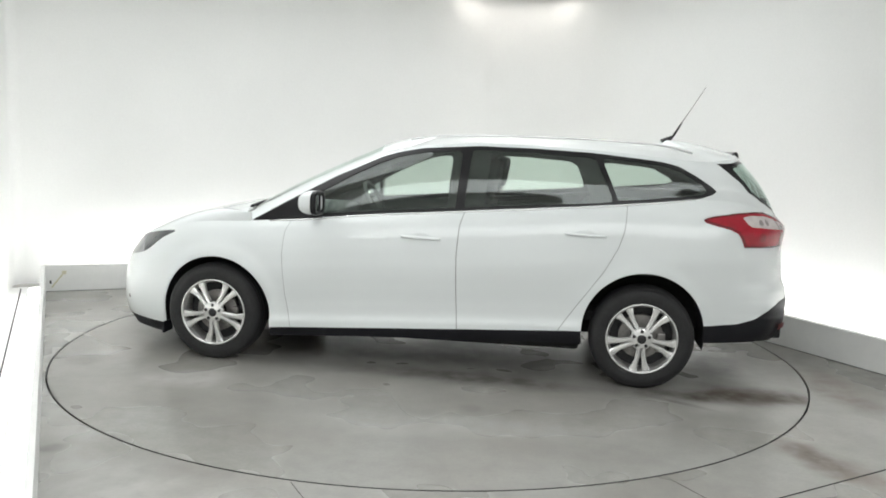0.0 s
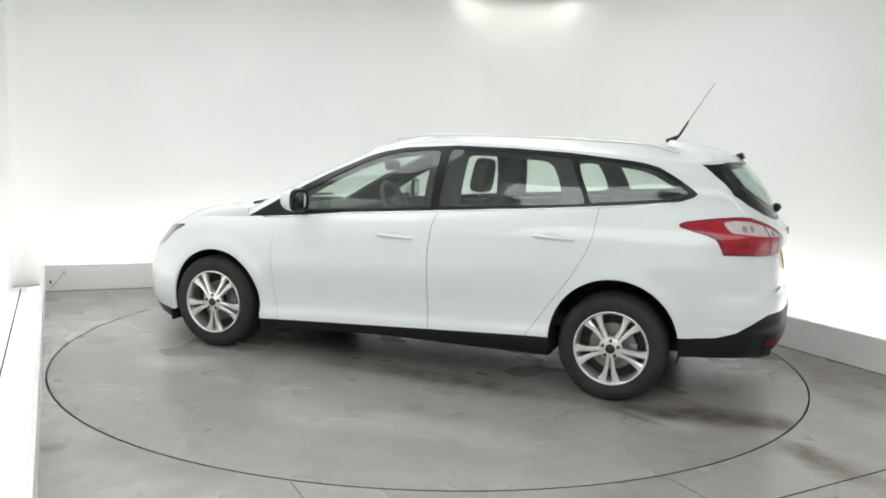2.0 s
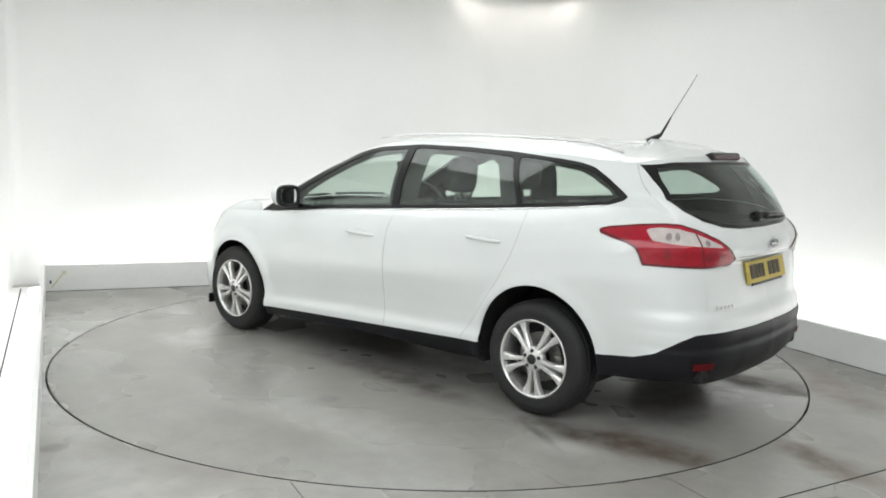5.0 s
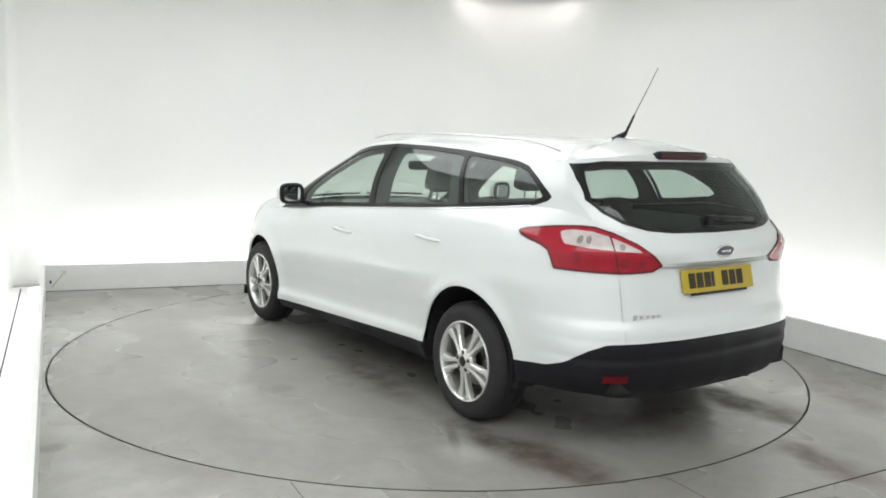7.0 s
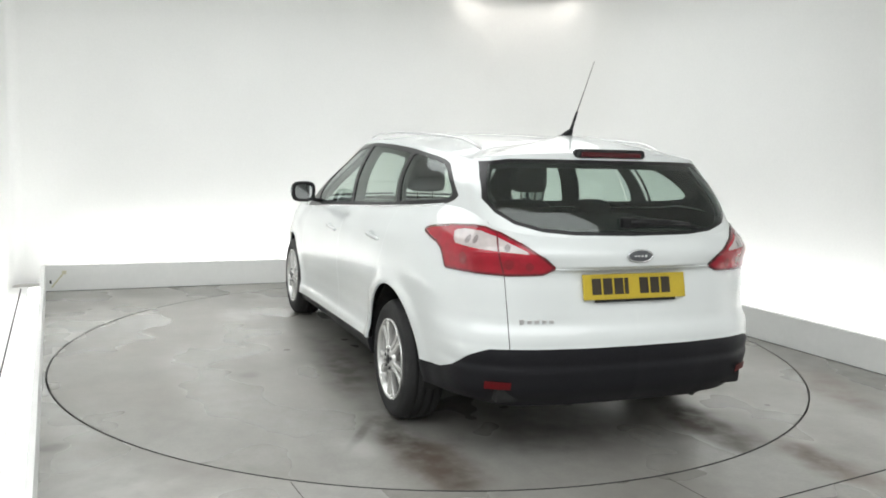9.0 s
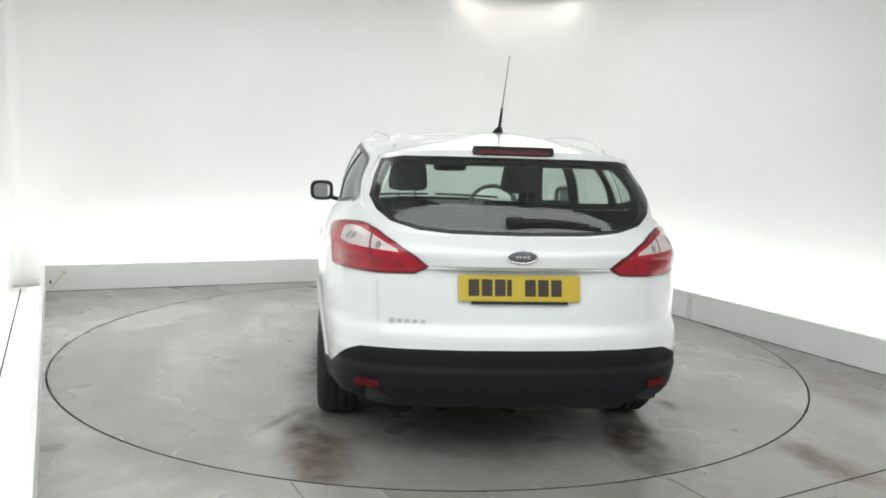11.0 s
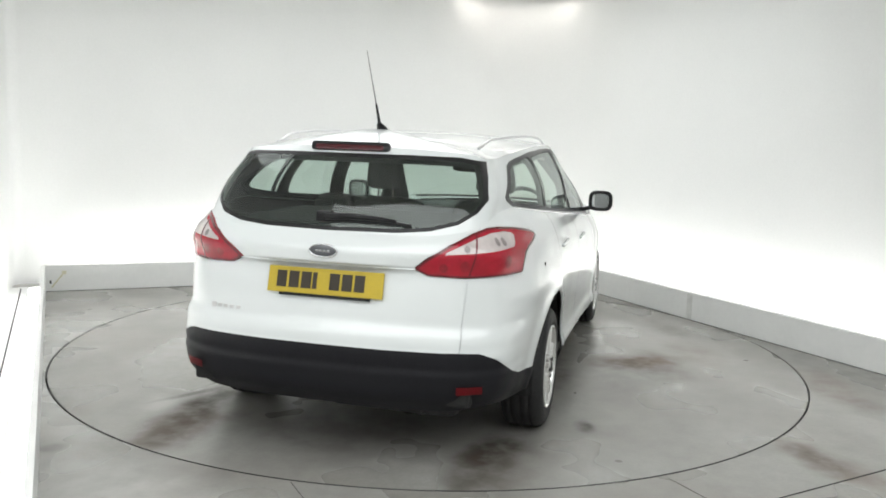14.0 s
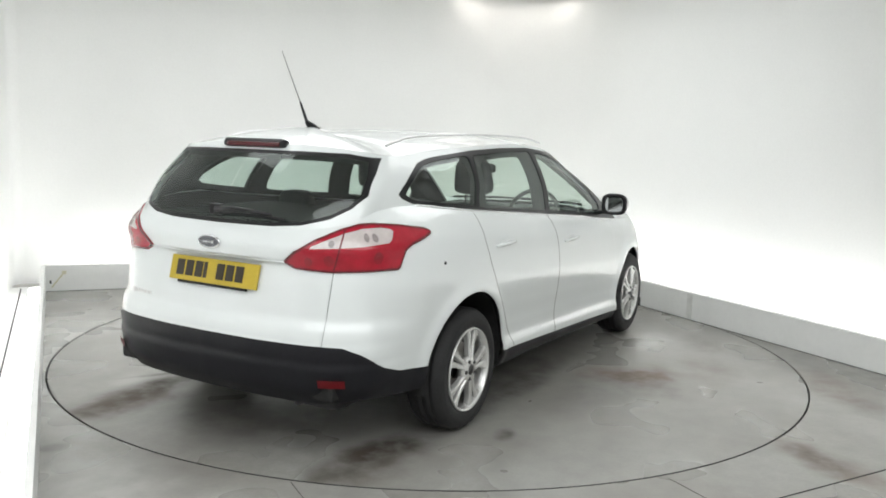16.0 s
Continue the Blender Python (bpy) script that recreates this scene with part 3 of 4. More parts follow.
def polygon(points, px, py, rnd=0.0):
    """Signed distance to an outline, negative inside."""
    pts = np.array(points, float)
    d = np.full(px.shape, 1e9)
    ins = np.zeros(px.shape, bool)
    for (x1, y1), (x2, y2) in zip(pts, np.roll(pts, -1, axis=0)):
        ex, ey = x2 - x1, y2 - y1
        s = np.clip(((px - x1) * ex + (py - y1) * ey) / (ex * ex + ey * ey + 1e-12), 0, 1)
        d = np.minimum(d, np.hypot(px - x1 - s * ex, py - y1 - s * ey))
        cross = (y1 > py) != (y2 > py)
        xi = x1 + (py - y1) / (y2 - y1 if y2 != y1 else 1e-12) * ex
        ins ^= cross & (px < xi)
    return np.where(ins, -d, d)


def smooth_outline(points, seg=6):
    """Rounds a closed outline by a Catmull-Rom curve."""
    p = np.array(points, float)
    out = []
    n = len(p)
    for i in range(n):
        a, b, c, d = p[i - 1], p[i], p[(i + 1) % n], p[(i + 2) % n]
        for k in range(seg):
            t = k / seg
            out.append(.5 * (2 * b + (c - a) * t + (2 * a - 5 * b + 4 * c - d) * t * t + (3 * b - a - 3 * c + d) * t ** 3))
    return out


def sheet_object(name, sheets, mat, parent, label="", lift=0.0, rim=0.012, mirror=True):
    """Links sheets as one mesh with thickness at their edges; mirror: also the other side, joined."""
    verts, nors, faces = [], [], []
    for sh in sheets:
        used = sorted({i for f in sh.faces for i in f})
        where = {i: k for k, i in enumerate(used)}
        P = sh.pts[used]
        N = sh.nor[used] / np.maximum(np.linalg.norm(sh.nor[used], axis=1, keepdims=True), 1e-9)
        F = [tuple(where[i] for i in f) for f in sh.faces]
        P = P + N * lift
        edge = {}
        for f in F:
            for i, j in zip(f, f[1:] + f[:1]):
                edge[(i, j)] = edge.get((i, j), 0) + 1
        bord = [(i, j) for i, j in edge if (j, i) not in edge and not (P[i][1] < 1e-4 and P[j][1] < 1e-4)]
        for flip in ((False, True) if mirror else (False,)):
            sgn = np.array([1, -1, 1]) if flip else np.array([1, 1, 1])
            base = len(verts)
            verts += list(P * sgn)
            nors += list(N * sgn)
            faces += [tuple(base + i for i in (f[::-1] if flip else f)) for f in F]
            if rim:
                inner_of = {}
                for i, j in bord:
                    quad = []
                    for k in (i, j):
                        if k not in inner_of:
                            inner_of[k] = (len(verts), len(verts) + 1)
                            side = N[k] * sgn
                            verts.append(P[k] * sgn)
                            verts.append((P[k] - N[k] * rim) * sgn)
                            nors += [side, side]
                        quad.append(inner_of[k])
                    q = (quad[1][0], quad[0][0], quad[0][1], quad[1][1])
                    faces.append(q[::-1] if flip else q)
    me = bpy.data.meshes.new(name)
    me.from_pydata([tuple(p) for p in verts], [], faces)
    for f in me.polygons:
        f.use_smooth = True
    me.materials.append(mat)
    me.normals_split_custom_set_from_vertices([tuple(n) for n in nors])
    ob = new(name, me)
    ob.parent = parent
    if label:
        ob["label"] = label
    return ob


def pieces(sh):
    """The separate pieces of a sheet."""
    root = {}

    def find(i):
        while root.setdefault(i, i) != i:
            root[i] = root[root[i]]
            i = root[i]
        return i

    for f in sh.faces:
        for i in f[1:]:
            root[find(i)] = find(f[0])
    groups = {}
    for f in sh.faces:
        groups.setdefault(find(f[0]), []).append(f)
    return [Sheet(sh.pts, sh.nor, sh.arc, g) for g in groups.values() if len(g) > 6]


def one_side(name, sheets, mat, parent, label="", **kw):
    """The same panel as two parts, one on each side of the car."""
    left = sheet_object(name, sheets, mat, parent, label, mirror=False, **kw)
    flipped = []
    for sh in sheets:
        s = np.array([1, -1, 1])
        flipped.append(Sheet(sh.pts * s, sh.nor * s, sh.arc, [f[::-1] for f in sh.faces]))
    right = sheet_object(name, flipped, mat, parent, label, mirror=False, **kw)
    return left, right


car = tagged(new("estate_car"), "white five-door estate car with black bumpers parked on the turntable", "car")
CAR_OFF = Matrix.Translation((-0.0354, -0.1397, 0.0))

X = lambda sh: sh.pts[:, 0]
Y = lambda sh: sh.pts[:, 1]
Z = lambda sh: sh.pts[:, 2]

a_fine = np.unique(np.concatenate([np.linspace(0, 1.5, 130), np.linspace(1.5, A_PILLAR, 230), np.linspace(A_PILLAR, LEN, 60)]))
low_sheet = sheet(lower, a_fine, np.linspace(0, 1, 76))
up_sheet = sheet(upper, a_fine, np.linspace(0, 1, 48))
roof_sheet = sheet(roof, a_fine[::2], np.linspace(0, 1, 26))
hood_sheet = sheet(bonnet, a_fine[a_fine >= A_PILLAR - 1e-9], np.linspace(0, 1, 24))

# wheel openings
ARCH_F, ARCH_R = (1.312, .302, .362), (-1.325, .342, .357)
for cx, cz, r in (ARCH_F, ARCH_R):
    def opening(sh):
        z = np.maximum(Z(sh) - cz, 0)
        return np.where(Z(sh) < cz, np.abs(X(sh) - cx) - r, np.hypot(X(sh) - cx, z) - r)
    low_sheet = split(low_sheet, opening)[1]
shell_low = low_sheet

# black sills, black rear bumper, black chin
sill_line = lambda sh: np.where((X(sh) > -1.1) & (X(sh) < 1.1), Z(sh) - (.2868 - .0513 * X(sh)), 1.0)
sill, low_sheet = split(low_sheet, sill_line)
BUMP_A = [0, .60, .70, .78, .90, 1.0, 1.15, 1.45]
BUMP_Z = [.545, .549, .545, .515, .445, .413, .398, .388]
bump_line = lambda sh: np.where(sh.arc < 1.5, Z(sh) - np.interp(sh.arc, BUMP_A, BUMP_Z), 1.0)
bumper, low_sheet = split(low_sheet, bump_line)
chin_line = lambda sh: np.where(X(sh) > 1.5, Z(sh) - .205 - .03 * (X(sh) - 1.7), 1.0)
chin, low_sheet = split(low_sheet, chin_line)

# rear lamps, wrapped round the corner
LAMP = [(.398, .896), (.46, .868), (.64, .862), (.82, .866), (a_of_x(-1.888), .868), (a_of_x(-1.868), .915), (a_of_x(-1.848), .948), (a_of_x(-1.80), .970), (a_of_x(-1.72), .988), (a_of_x(-1.655), 1.006), (a_of_x(-1.645), 1.024), (a_of_x(-1.70), 1.040), (a_of_x(-1.84), 1.058), (.90, 1.068), (.78, 1.066), (.68, 1.045), (.555, 1.000), (.455, .943)]
LAMP_CLEAR = [(.510, .957), (.60, .963), (.70, .968), (.82, .975), (a_of_x(-1.93), .984), (a_of_x(-1.91), 1.000), (a_of_x(-1.885), 1.036), (.93, 1.046), (.80, 1.043), (.70, 1.025), (.60, .991)]
lamp_f = lambda sh, g=0.0: np.where(sh.arc < 1.5, polygon(LAMP, sh.arc, Z(sh)) - g, 1.0)
lamp, low_sheet = split(low_sheet, lambda sh: lamp_f(sh, .002))
lamp = split(lamp, lambda sh: lamp_f(sh, -.002))[0]
lamp_clear, lamp_red = split(lamp, lambda sh: polygon(LAMP_CLEAR, sh.arc, Z(sh)))
SEAM_Z, SEAM_A = [.50, .55, .87, 1.04, 1.08, 1.12, 1.18, 1.25, 1.34, 1.42], [.600, .608, .652, .700, .765, .830, .880, .870, .800, .745]
seam_f = lambda sh: sh.arc - np.interp(Z(sh), SEAM_Z, SEAM_A)
SLIM = .0032

# headlamps
HEAD = [(2.13, .600), (2.15, .655), (2.0, .715), (1.84, .768), (1.60, .808), (1.72, .745), (1.88, .640)]
head_f = lambda sh: np.where((X(sh) > 1.3) & (Y(sh) > .28), polygon(smooth_outline(HEAD, 3), X(sh), Z(sh)), 1.0)
head, low_sheet = split(low_sheet, head_f)

# doors
DLO = [(1.10, .893), (.90, .907), (.727, .921), (.367, .962), (-.229, 1.009), (-.84, 1.059), (-1.169, 1.088), (-1.45, 1.114), (-1.63, 1.135), (-1.70, 1.160), (-1.722, 1.180), (-1.69, 1.208), (-1.60, 1.266), (-1.50, 1.318), (-1.42, 1.338), (-1.328, 1.350), (-.993, 1.381), (-.652, 1.396), (-.306, 1.400), (.045, 1.376), (.18, 1.350), (.294, 1.318), (.582, 1.186), (.877, 1.022)]
on_side = lambda sh, d: np.where((sh.arc > a_of_x(-1.95)) & (sh.arc < STN[10]), d, 1.0)
GAP_F = [(.800, .20), (.822, .262), (.858, .454), (.878, .70), (.868, .84), (.838, .905)]
GAP_B = [(-.228, .20), (-.226, .291), (-.213, .516), (-.208, .756), (-.219, .927), (-.25, 1.03), (-.26, 1.10)]
GAP_C = [(-.76, .20), (-.842, .348), (-.965, .526), (-1.087, .701), (-1.16, .839), (-1.192, .939), (-1.200, 1.02), (-1.205, 1.12)]
FRONT_DOOR = GAP_F + [(.838, 1.2), (-.26, 1.2)] + GAP_B[::-1]
REAR_DOOR = GAP_B + [(-.26, 1.3), (-1.205, 1.3)] + GAP_C[::-1]
# seals holds strips that fill the shut lines and carry their painted shade
doors, seals = [], []
for outline_xz in (FRONT_DOOR, REAR_DOOR):
    f = lambda sh, o=outline_xz: polygon(o, X(sh), Z(sh))
    area_sheet, low_sheet = split(low_sheet, lambda sh: f(sh) - .001)
    door, seal = split(area_sheet, lambda sh: f(sh) + SLIM)
    doors.append(door)
    seals.append(split(seal, lambda sh: on_side(sh, polygon(DLO, X(sh), Z(sh))))[1])

# tailgate, lower half
gate_low, low_sheet = split(low_sheet, lambda sh: seam_f(sh) - .0015)
gate_low = split(gate_low, lambda sh: seam_f(sh) + .0025)[0]
gate_low = split(gate_low, lambda sh: -(Z(sh) - .5525))[0]
low_sheet = split(low_sheet, lambda sh: np.where(sh.arc < 1.46, np.interp(sh.arc, BUMP_A, BUMP_Z) + .003 - Z(sh), -1.0))[0]

# cabin: side windows, screen, rear window
F_GLASS = [(.70, .962), (.30, .996), (-.13, 1.033), (-.150, 1.33), (-.13, 1.358), (.03, 1.343), (.18, 1.315), (.32, 1.265), (.50, 1.175), (.66, 1.07), (.72, 1.01)]
R_GLASS = [(-.355, 1.052), (-.60, 1.068), (-.95, 1.096), (-.985, 1.108), (-.985, 1.15), (-.95, 1.25), (-.91, 1.322), (-.86, 1.350), (-.62, 1.364), (-.41, 1.366), (-.375, 1.35)]
Q_GLASS = [(-1.145, 1.116), (-1.40, 1.138), (-1.60, 1.158), (-1.645, 1.180), (-1.61, 1.218), (-1.50, 1.288), (-1.42, 1.318), (-1.30, 1.335), (-1.10, 1.351), (-1.055, 1.343), (-1.06, 1.30)]
REAR_WIN = [(0, 1.362), (.30, 1.362), (.50, 1.358), (.588, 1.342), (.620, 1.27), (.645, 1.180), (.615, 1.125), (.553, 1.080), (.44, 1.050), (.30, 1.038), (0, 1.034), (-.3, 1.034), (-.6, 1.2), (-.3, 1.362)]
dlo, up_sheet = split(up_sheet, lambda sh: on_side(sh, polygon(DLO, X(sh), Z(sh))))
dlo_low, low_sheet = split(low_sheet, lambda sh: on_side(sh, polygon(DLO, X(sh), Z(sh))))
door_tops = []
for k in (0, 1):
    cut_out, doors[k] = split(doors[k], lambda sh: on_side(sh, polygon(DLO, X(sh), Z(sh))))
    door_tops.append(cut_out)
# panes reach close to one another; the wide dark pillars stand behind them
F_PANE = [(.74, .948), (.30, .985), (-.185, 1.024), (-.21, 1.34), (-.19, 1.372), (.03, 1.355), (.18, 1.327), (.32, 1.277), (.50, 1.187), (.68, 1.08), (.75, 1.02)]
R_PANE = [(-.235, 1.030), (-.60, 1.056), (-1.07, 1.092), (-1.115, 1.10), (-1.11, 1.14), (-1.015, 1.340), (-.99, 1.358), (-.62, 1.378), (-.28, 1.382), (-.262, 1.36)]
Q_PANE = [(-1.15, 1.106), (-1.40, 1.128), (-1.62, 1.150), (-1.675, 1.178), (-1.63, 1.222), (-1.51, 1.296), (-1.42, 1.322), (-1.30, 1.338), (-1.08, 1.358), (-1.045, 1.35), (-1.055, 1.32)]
panes = []
pillar_trim = dlo
for g in (F_GLASS, R_GLASS, Q_GLASS):
    pillar_trim = split(pillar_trim, lambda sh: polygon(g, X(sh), Z(sh)) + .004)[1]
for g in (F_PANE, R_PANE, Q_PANE):
    pane, dlo = split(dlo, lambda sh: polygon(g, X(sh), Z(sh)) + .002)
    panes.append(pane)
rear_win, up_sheet = split(up_sheet, lambda sh: np.where((X(sh) < -1.70), polygon(REAR_WIN, Y(sh), Z(sh)), 1.0))
rear_pane, rear_frit = split(rear_win, lambda sh: polygon(REAR_WIN, Y(sh), Z(sh)) + .016)
screen, up_sheet = split(up_sheet, lambda sh: STN[9] + .47 - sh.arc)
gate_up, up_sheet = split(up_sheet, lambda sh: seam_f(sh) - .0015)
gate_up = split(gate_up, lambda sh: seam_f(sh) + .0025)[0]
gate_top, roof_sheet = split(roof_sheet, lambda sh: np.where(Y(sh) < .60, X(sh) + 1.775, 1.0))
gate_top = split(gate_top, lambda sh: X(sh) + 1.778)[0]

# small round side marker in the front bumper
marker, low_sheet = split(low_sheet, lambda sh: np.hypot(sh.arc - a_of_x(2.00), Z(sh) - .335) - .017)
# body panels
sheet_object("body", [low_sheet, up_sheet], PAINT, car, "glossy white painted body shell")
sheet_object("roof", [roof_sheet], PAINT, car, rim=.004)
sheet_object("bonnet", [hood_sheet], PAINT, car, rim=.004)
one_side("bumper_marker", [marker], LAMPGREY, car, "small grey round side marker", rim=.004)
front_doors = one_side("front_door", [doors[0]], PAINT, car)
rear_doors = one_side("rear_door", [doors[1]], PAINT, car)
# shut-line strips just below the paint, coloured like the gap's shade
for k in (0, 1):
    for piece in pieces(seals[k]):
        one_side("door_gap_shade", [piece], GAPSHADE, car, "grey strip in the door gap, shade painted as colour", lift=-.0035, rim=0)
tailgate = sheet_object("tailgate", [gate_low, gate_up, gate_top], PAINT, car, "white tailgate with a recess for the plate")
rear_bumper = sheet_object("rear_bumper", [bumper], PLASTIC, car, "unpainted black plastic rear bumper", rim=.03, lift=.004)
one_side("sill", [sill], PLASTIC, car, "black plastic sill", rim=.05, lift=-.012)
sheet_object("front_spoiler", [chin], PLASTIC, car, "black plastic chin spoiler", rim=.03)
one_side("window_surround", [dlo, dlo_low, *door_tops], GLOSSBLACK, car, "black gloss pillars and window seals", rim=.012, lift=.001)
for k, p in enumerate(panes):
    one_side(("front_side_window", "rear_side_window", "quarter_window")[k], [p], GLASS, car, "green-tinted glass pane", rim=0, lift=-.004)
sheet_object("windscreen", [screen], GLASS, car, "green-tinted windscreen", rim=0, lift=-.002)
sheet_object("rear_window", [rear_pane], REARGLASS, tailgate, "dark tinted heated rear window", rim=0, lift=0)
sheet_object("rear_window_border", [rear_frit], GLOSSBLACK, tailgate, "black printed glass border", rim=.006, lift=0)
for side_sign in (1, -1):
    flip = (lambda s: s) if side_sign > 0 else (lambda s: Sheet(s.pts * np.array([1, -1, 1]), s.nor * np.array([1, -1, 1]), s.arc, [f[::-1] for f in s.faces]))
    tl = sheet_object("tail_lamp", [flip(lamp_red)], RED, car, "red and clear wrap-round tail lamp", lift=.005, rim=.02, mirror=False)
    sheet_object("clear_lens", [flip(lamp_clear)], CLEARLENS, tl, "clear reversing and indicator lens", lift=.0045, rim=.004, mirror=False)
    strip_sheet = split(split(lamp, lambda sh: seam_f(sh) - .004)[0], lambda sh: -.004 - seam_f(sh))[0]
    sheet_object("lamp_joint", [flip(strip_sheet)], REDDARK, tl, lift=.0065, rim=.002, mirror=False)
    edge_sheet = split(lamp, lambda sh: polygon(LAMP, sh.arc, Z(sh)) + .011)[1]
    sheet_object("lamp_edge", [flip(edge_sheet)], REDDARK, tl, lift=.006, rim=.002, mirror=False)
    head_front, head_rear = split(head, lambda sh: 1.90 - X(sh) + .5 * (Z(sh) - .70))
    hl = sheet_object("headlamp", [flip(head_rear)], HEADLENS, car, "grey clear headlamp", rim=.01, mirror=False)
    sheet_object("reflector", [flip(head_front)], HEADCHROME, hl, "bright lamp reflector", rim=.01, mirror=False)
    # bulbs and reflector cells behind the lens
    for aa_b, zz_b, rr, m_b in ((.818, 1.008, .018, LAMPDARK), (.870, 1.006, .018, LAMPDARK), (.640, .982, .015, LAMPDARK), (.872, .926, .026, REDMID), (.63, .914, .024, REDMID), (.53, .906, .020, REDMID)):
        bulb = split(lamp, lambda sh: np.hypot(sh.arc - aa_b, Z(sh) - zz_b) - rr)[0]
        if bulb.faces:
            sheet_object("bulb", [flip(bulb)], m_b, tl, lift=.0062, rim=.001, mirror=False)

# dark shell inside the panels: backing sheet added to blacken gaps and block light
inner_up = [up_sheet, pillar_trim, gate_up, rear_frit]
sheet_object("inner_shell", [split(shell_low, lambda sh: -(Z(sh) - .20))[0]], LINER, car, "black backing sheet inside the panels, darkens gaps and blocks light", lift=-.02, rim=0)
sheet_object("cabin_trim", inner_up, PILLAR, car, "black trim inside the pillars", lift=-.030, rim=.006)
sheet_object("headlining", [roof_sheet, gate_top], HEADLINING, car, "pale headlining", lift=-.03, rim=0)


# ------------------------------------------------------------ car parts
def lathe(profile, seg=64):
    """Turns (radius, along) points round the y axis."""
    bm = bmesh.new()
    rings = []
    for k in range(seg):
        t = 2 * math.pi * k / seg
        rings.append([bm.verts.new((r * math.cos(t), y, r * math.sin(t))) for r, y in profile])
    for k in range(seg):
        a, b = rings[k], rings[(k + 1) % seg]
        for i in range(len(profile) - 1):
            bm.faces.new((a[i], b[i], b[i + 1], a[i + 1]))
    return bm


def tube(bm, pts, radius, seg=10, flat=1.0):
    """A round bar along points; radius may be a list."""
    rings = []
    n = len(pts)
    for i, p in enumerate(pts):
        p = Vector(p)
        d = (Vector(pts[min(i + 1, n - 1)]) - Vector(pts[max(i - 1, 0)])).normalized()
        up = Vector((0, 0, 1)) if abs(d.z) < .95 else Vector((1, 0, 0))
        u = d.cross(up).normalized()
        w = u.cross(d)
        r = radius[i] if isinstance(radius, (list, tuple)) else radius
        rings.append([bm.verts.new(p + u * (r * math.cos(2 * math.pi * k / seg)) + w * (r * flat * math.sin(2 * math.pi * k / seg))) for k in range(seg)])
    for a, b in zip(rings, rings[1:]):
        for k in range(seg):
            bm.faces.new((a[k], a[(k + 1) % seg], b[(k + 1) % seg], b[k]))
    bm.faces.new(rings[0][::-1])
    bm.faces.new(rings[-1])
    return bm


TYRE_R = .307


def spoke_mesh(bm, turn, lean):
    """One blade of a twin spoke, from hub to rim, outer face towards +y."""
    rows = [(.030, .0105, .0105, .008), (.065, .0130, .0115, .004), (.10, .0165, .0120, -.001), (.135, .0225, .0135, -.004), (.165, .0315, .0180, -.005), (.185, .0385, .0235, -.005), (.199, .0440, .0290, -.004)]
    rings = []
    c, s = math.cos(turn), math.sin(turn)
    for r, off, half, y in rows:
        ring = []
        for dx, dy in ((-half * 1.1, -.030), (-half, -.006), (-half * .55, 0), (half * .55, 0), (half, -.006), (half * 1.1, -.030)):
            lx, lz = off * lean + dx, r
            ring.append(bm.verts.new((lx * c - lz * s, y + dy, lx * s + lz * c)))
        rings.append(ring)
    for a, b in zip(rings, rings[1:]):
        for k in range(6):
            bm.faces.new((a[k], a[(k + 1) % 6], b[(k + 1) % 6], b[k]))
    bm.faces.new(rings[0][::-1])
    bm.faces.new(rings[-1])


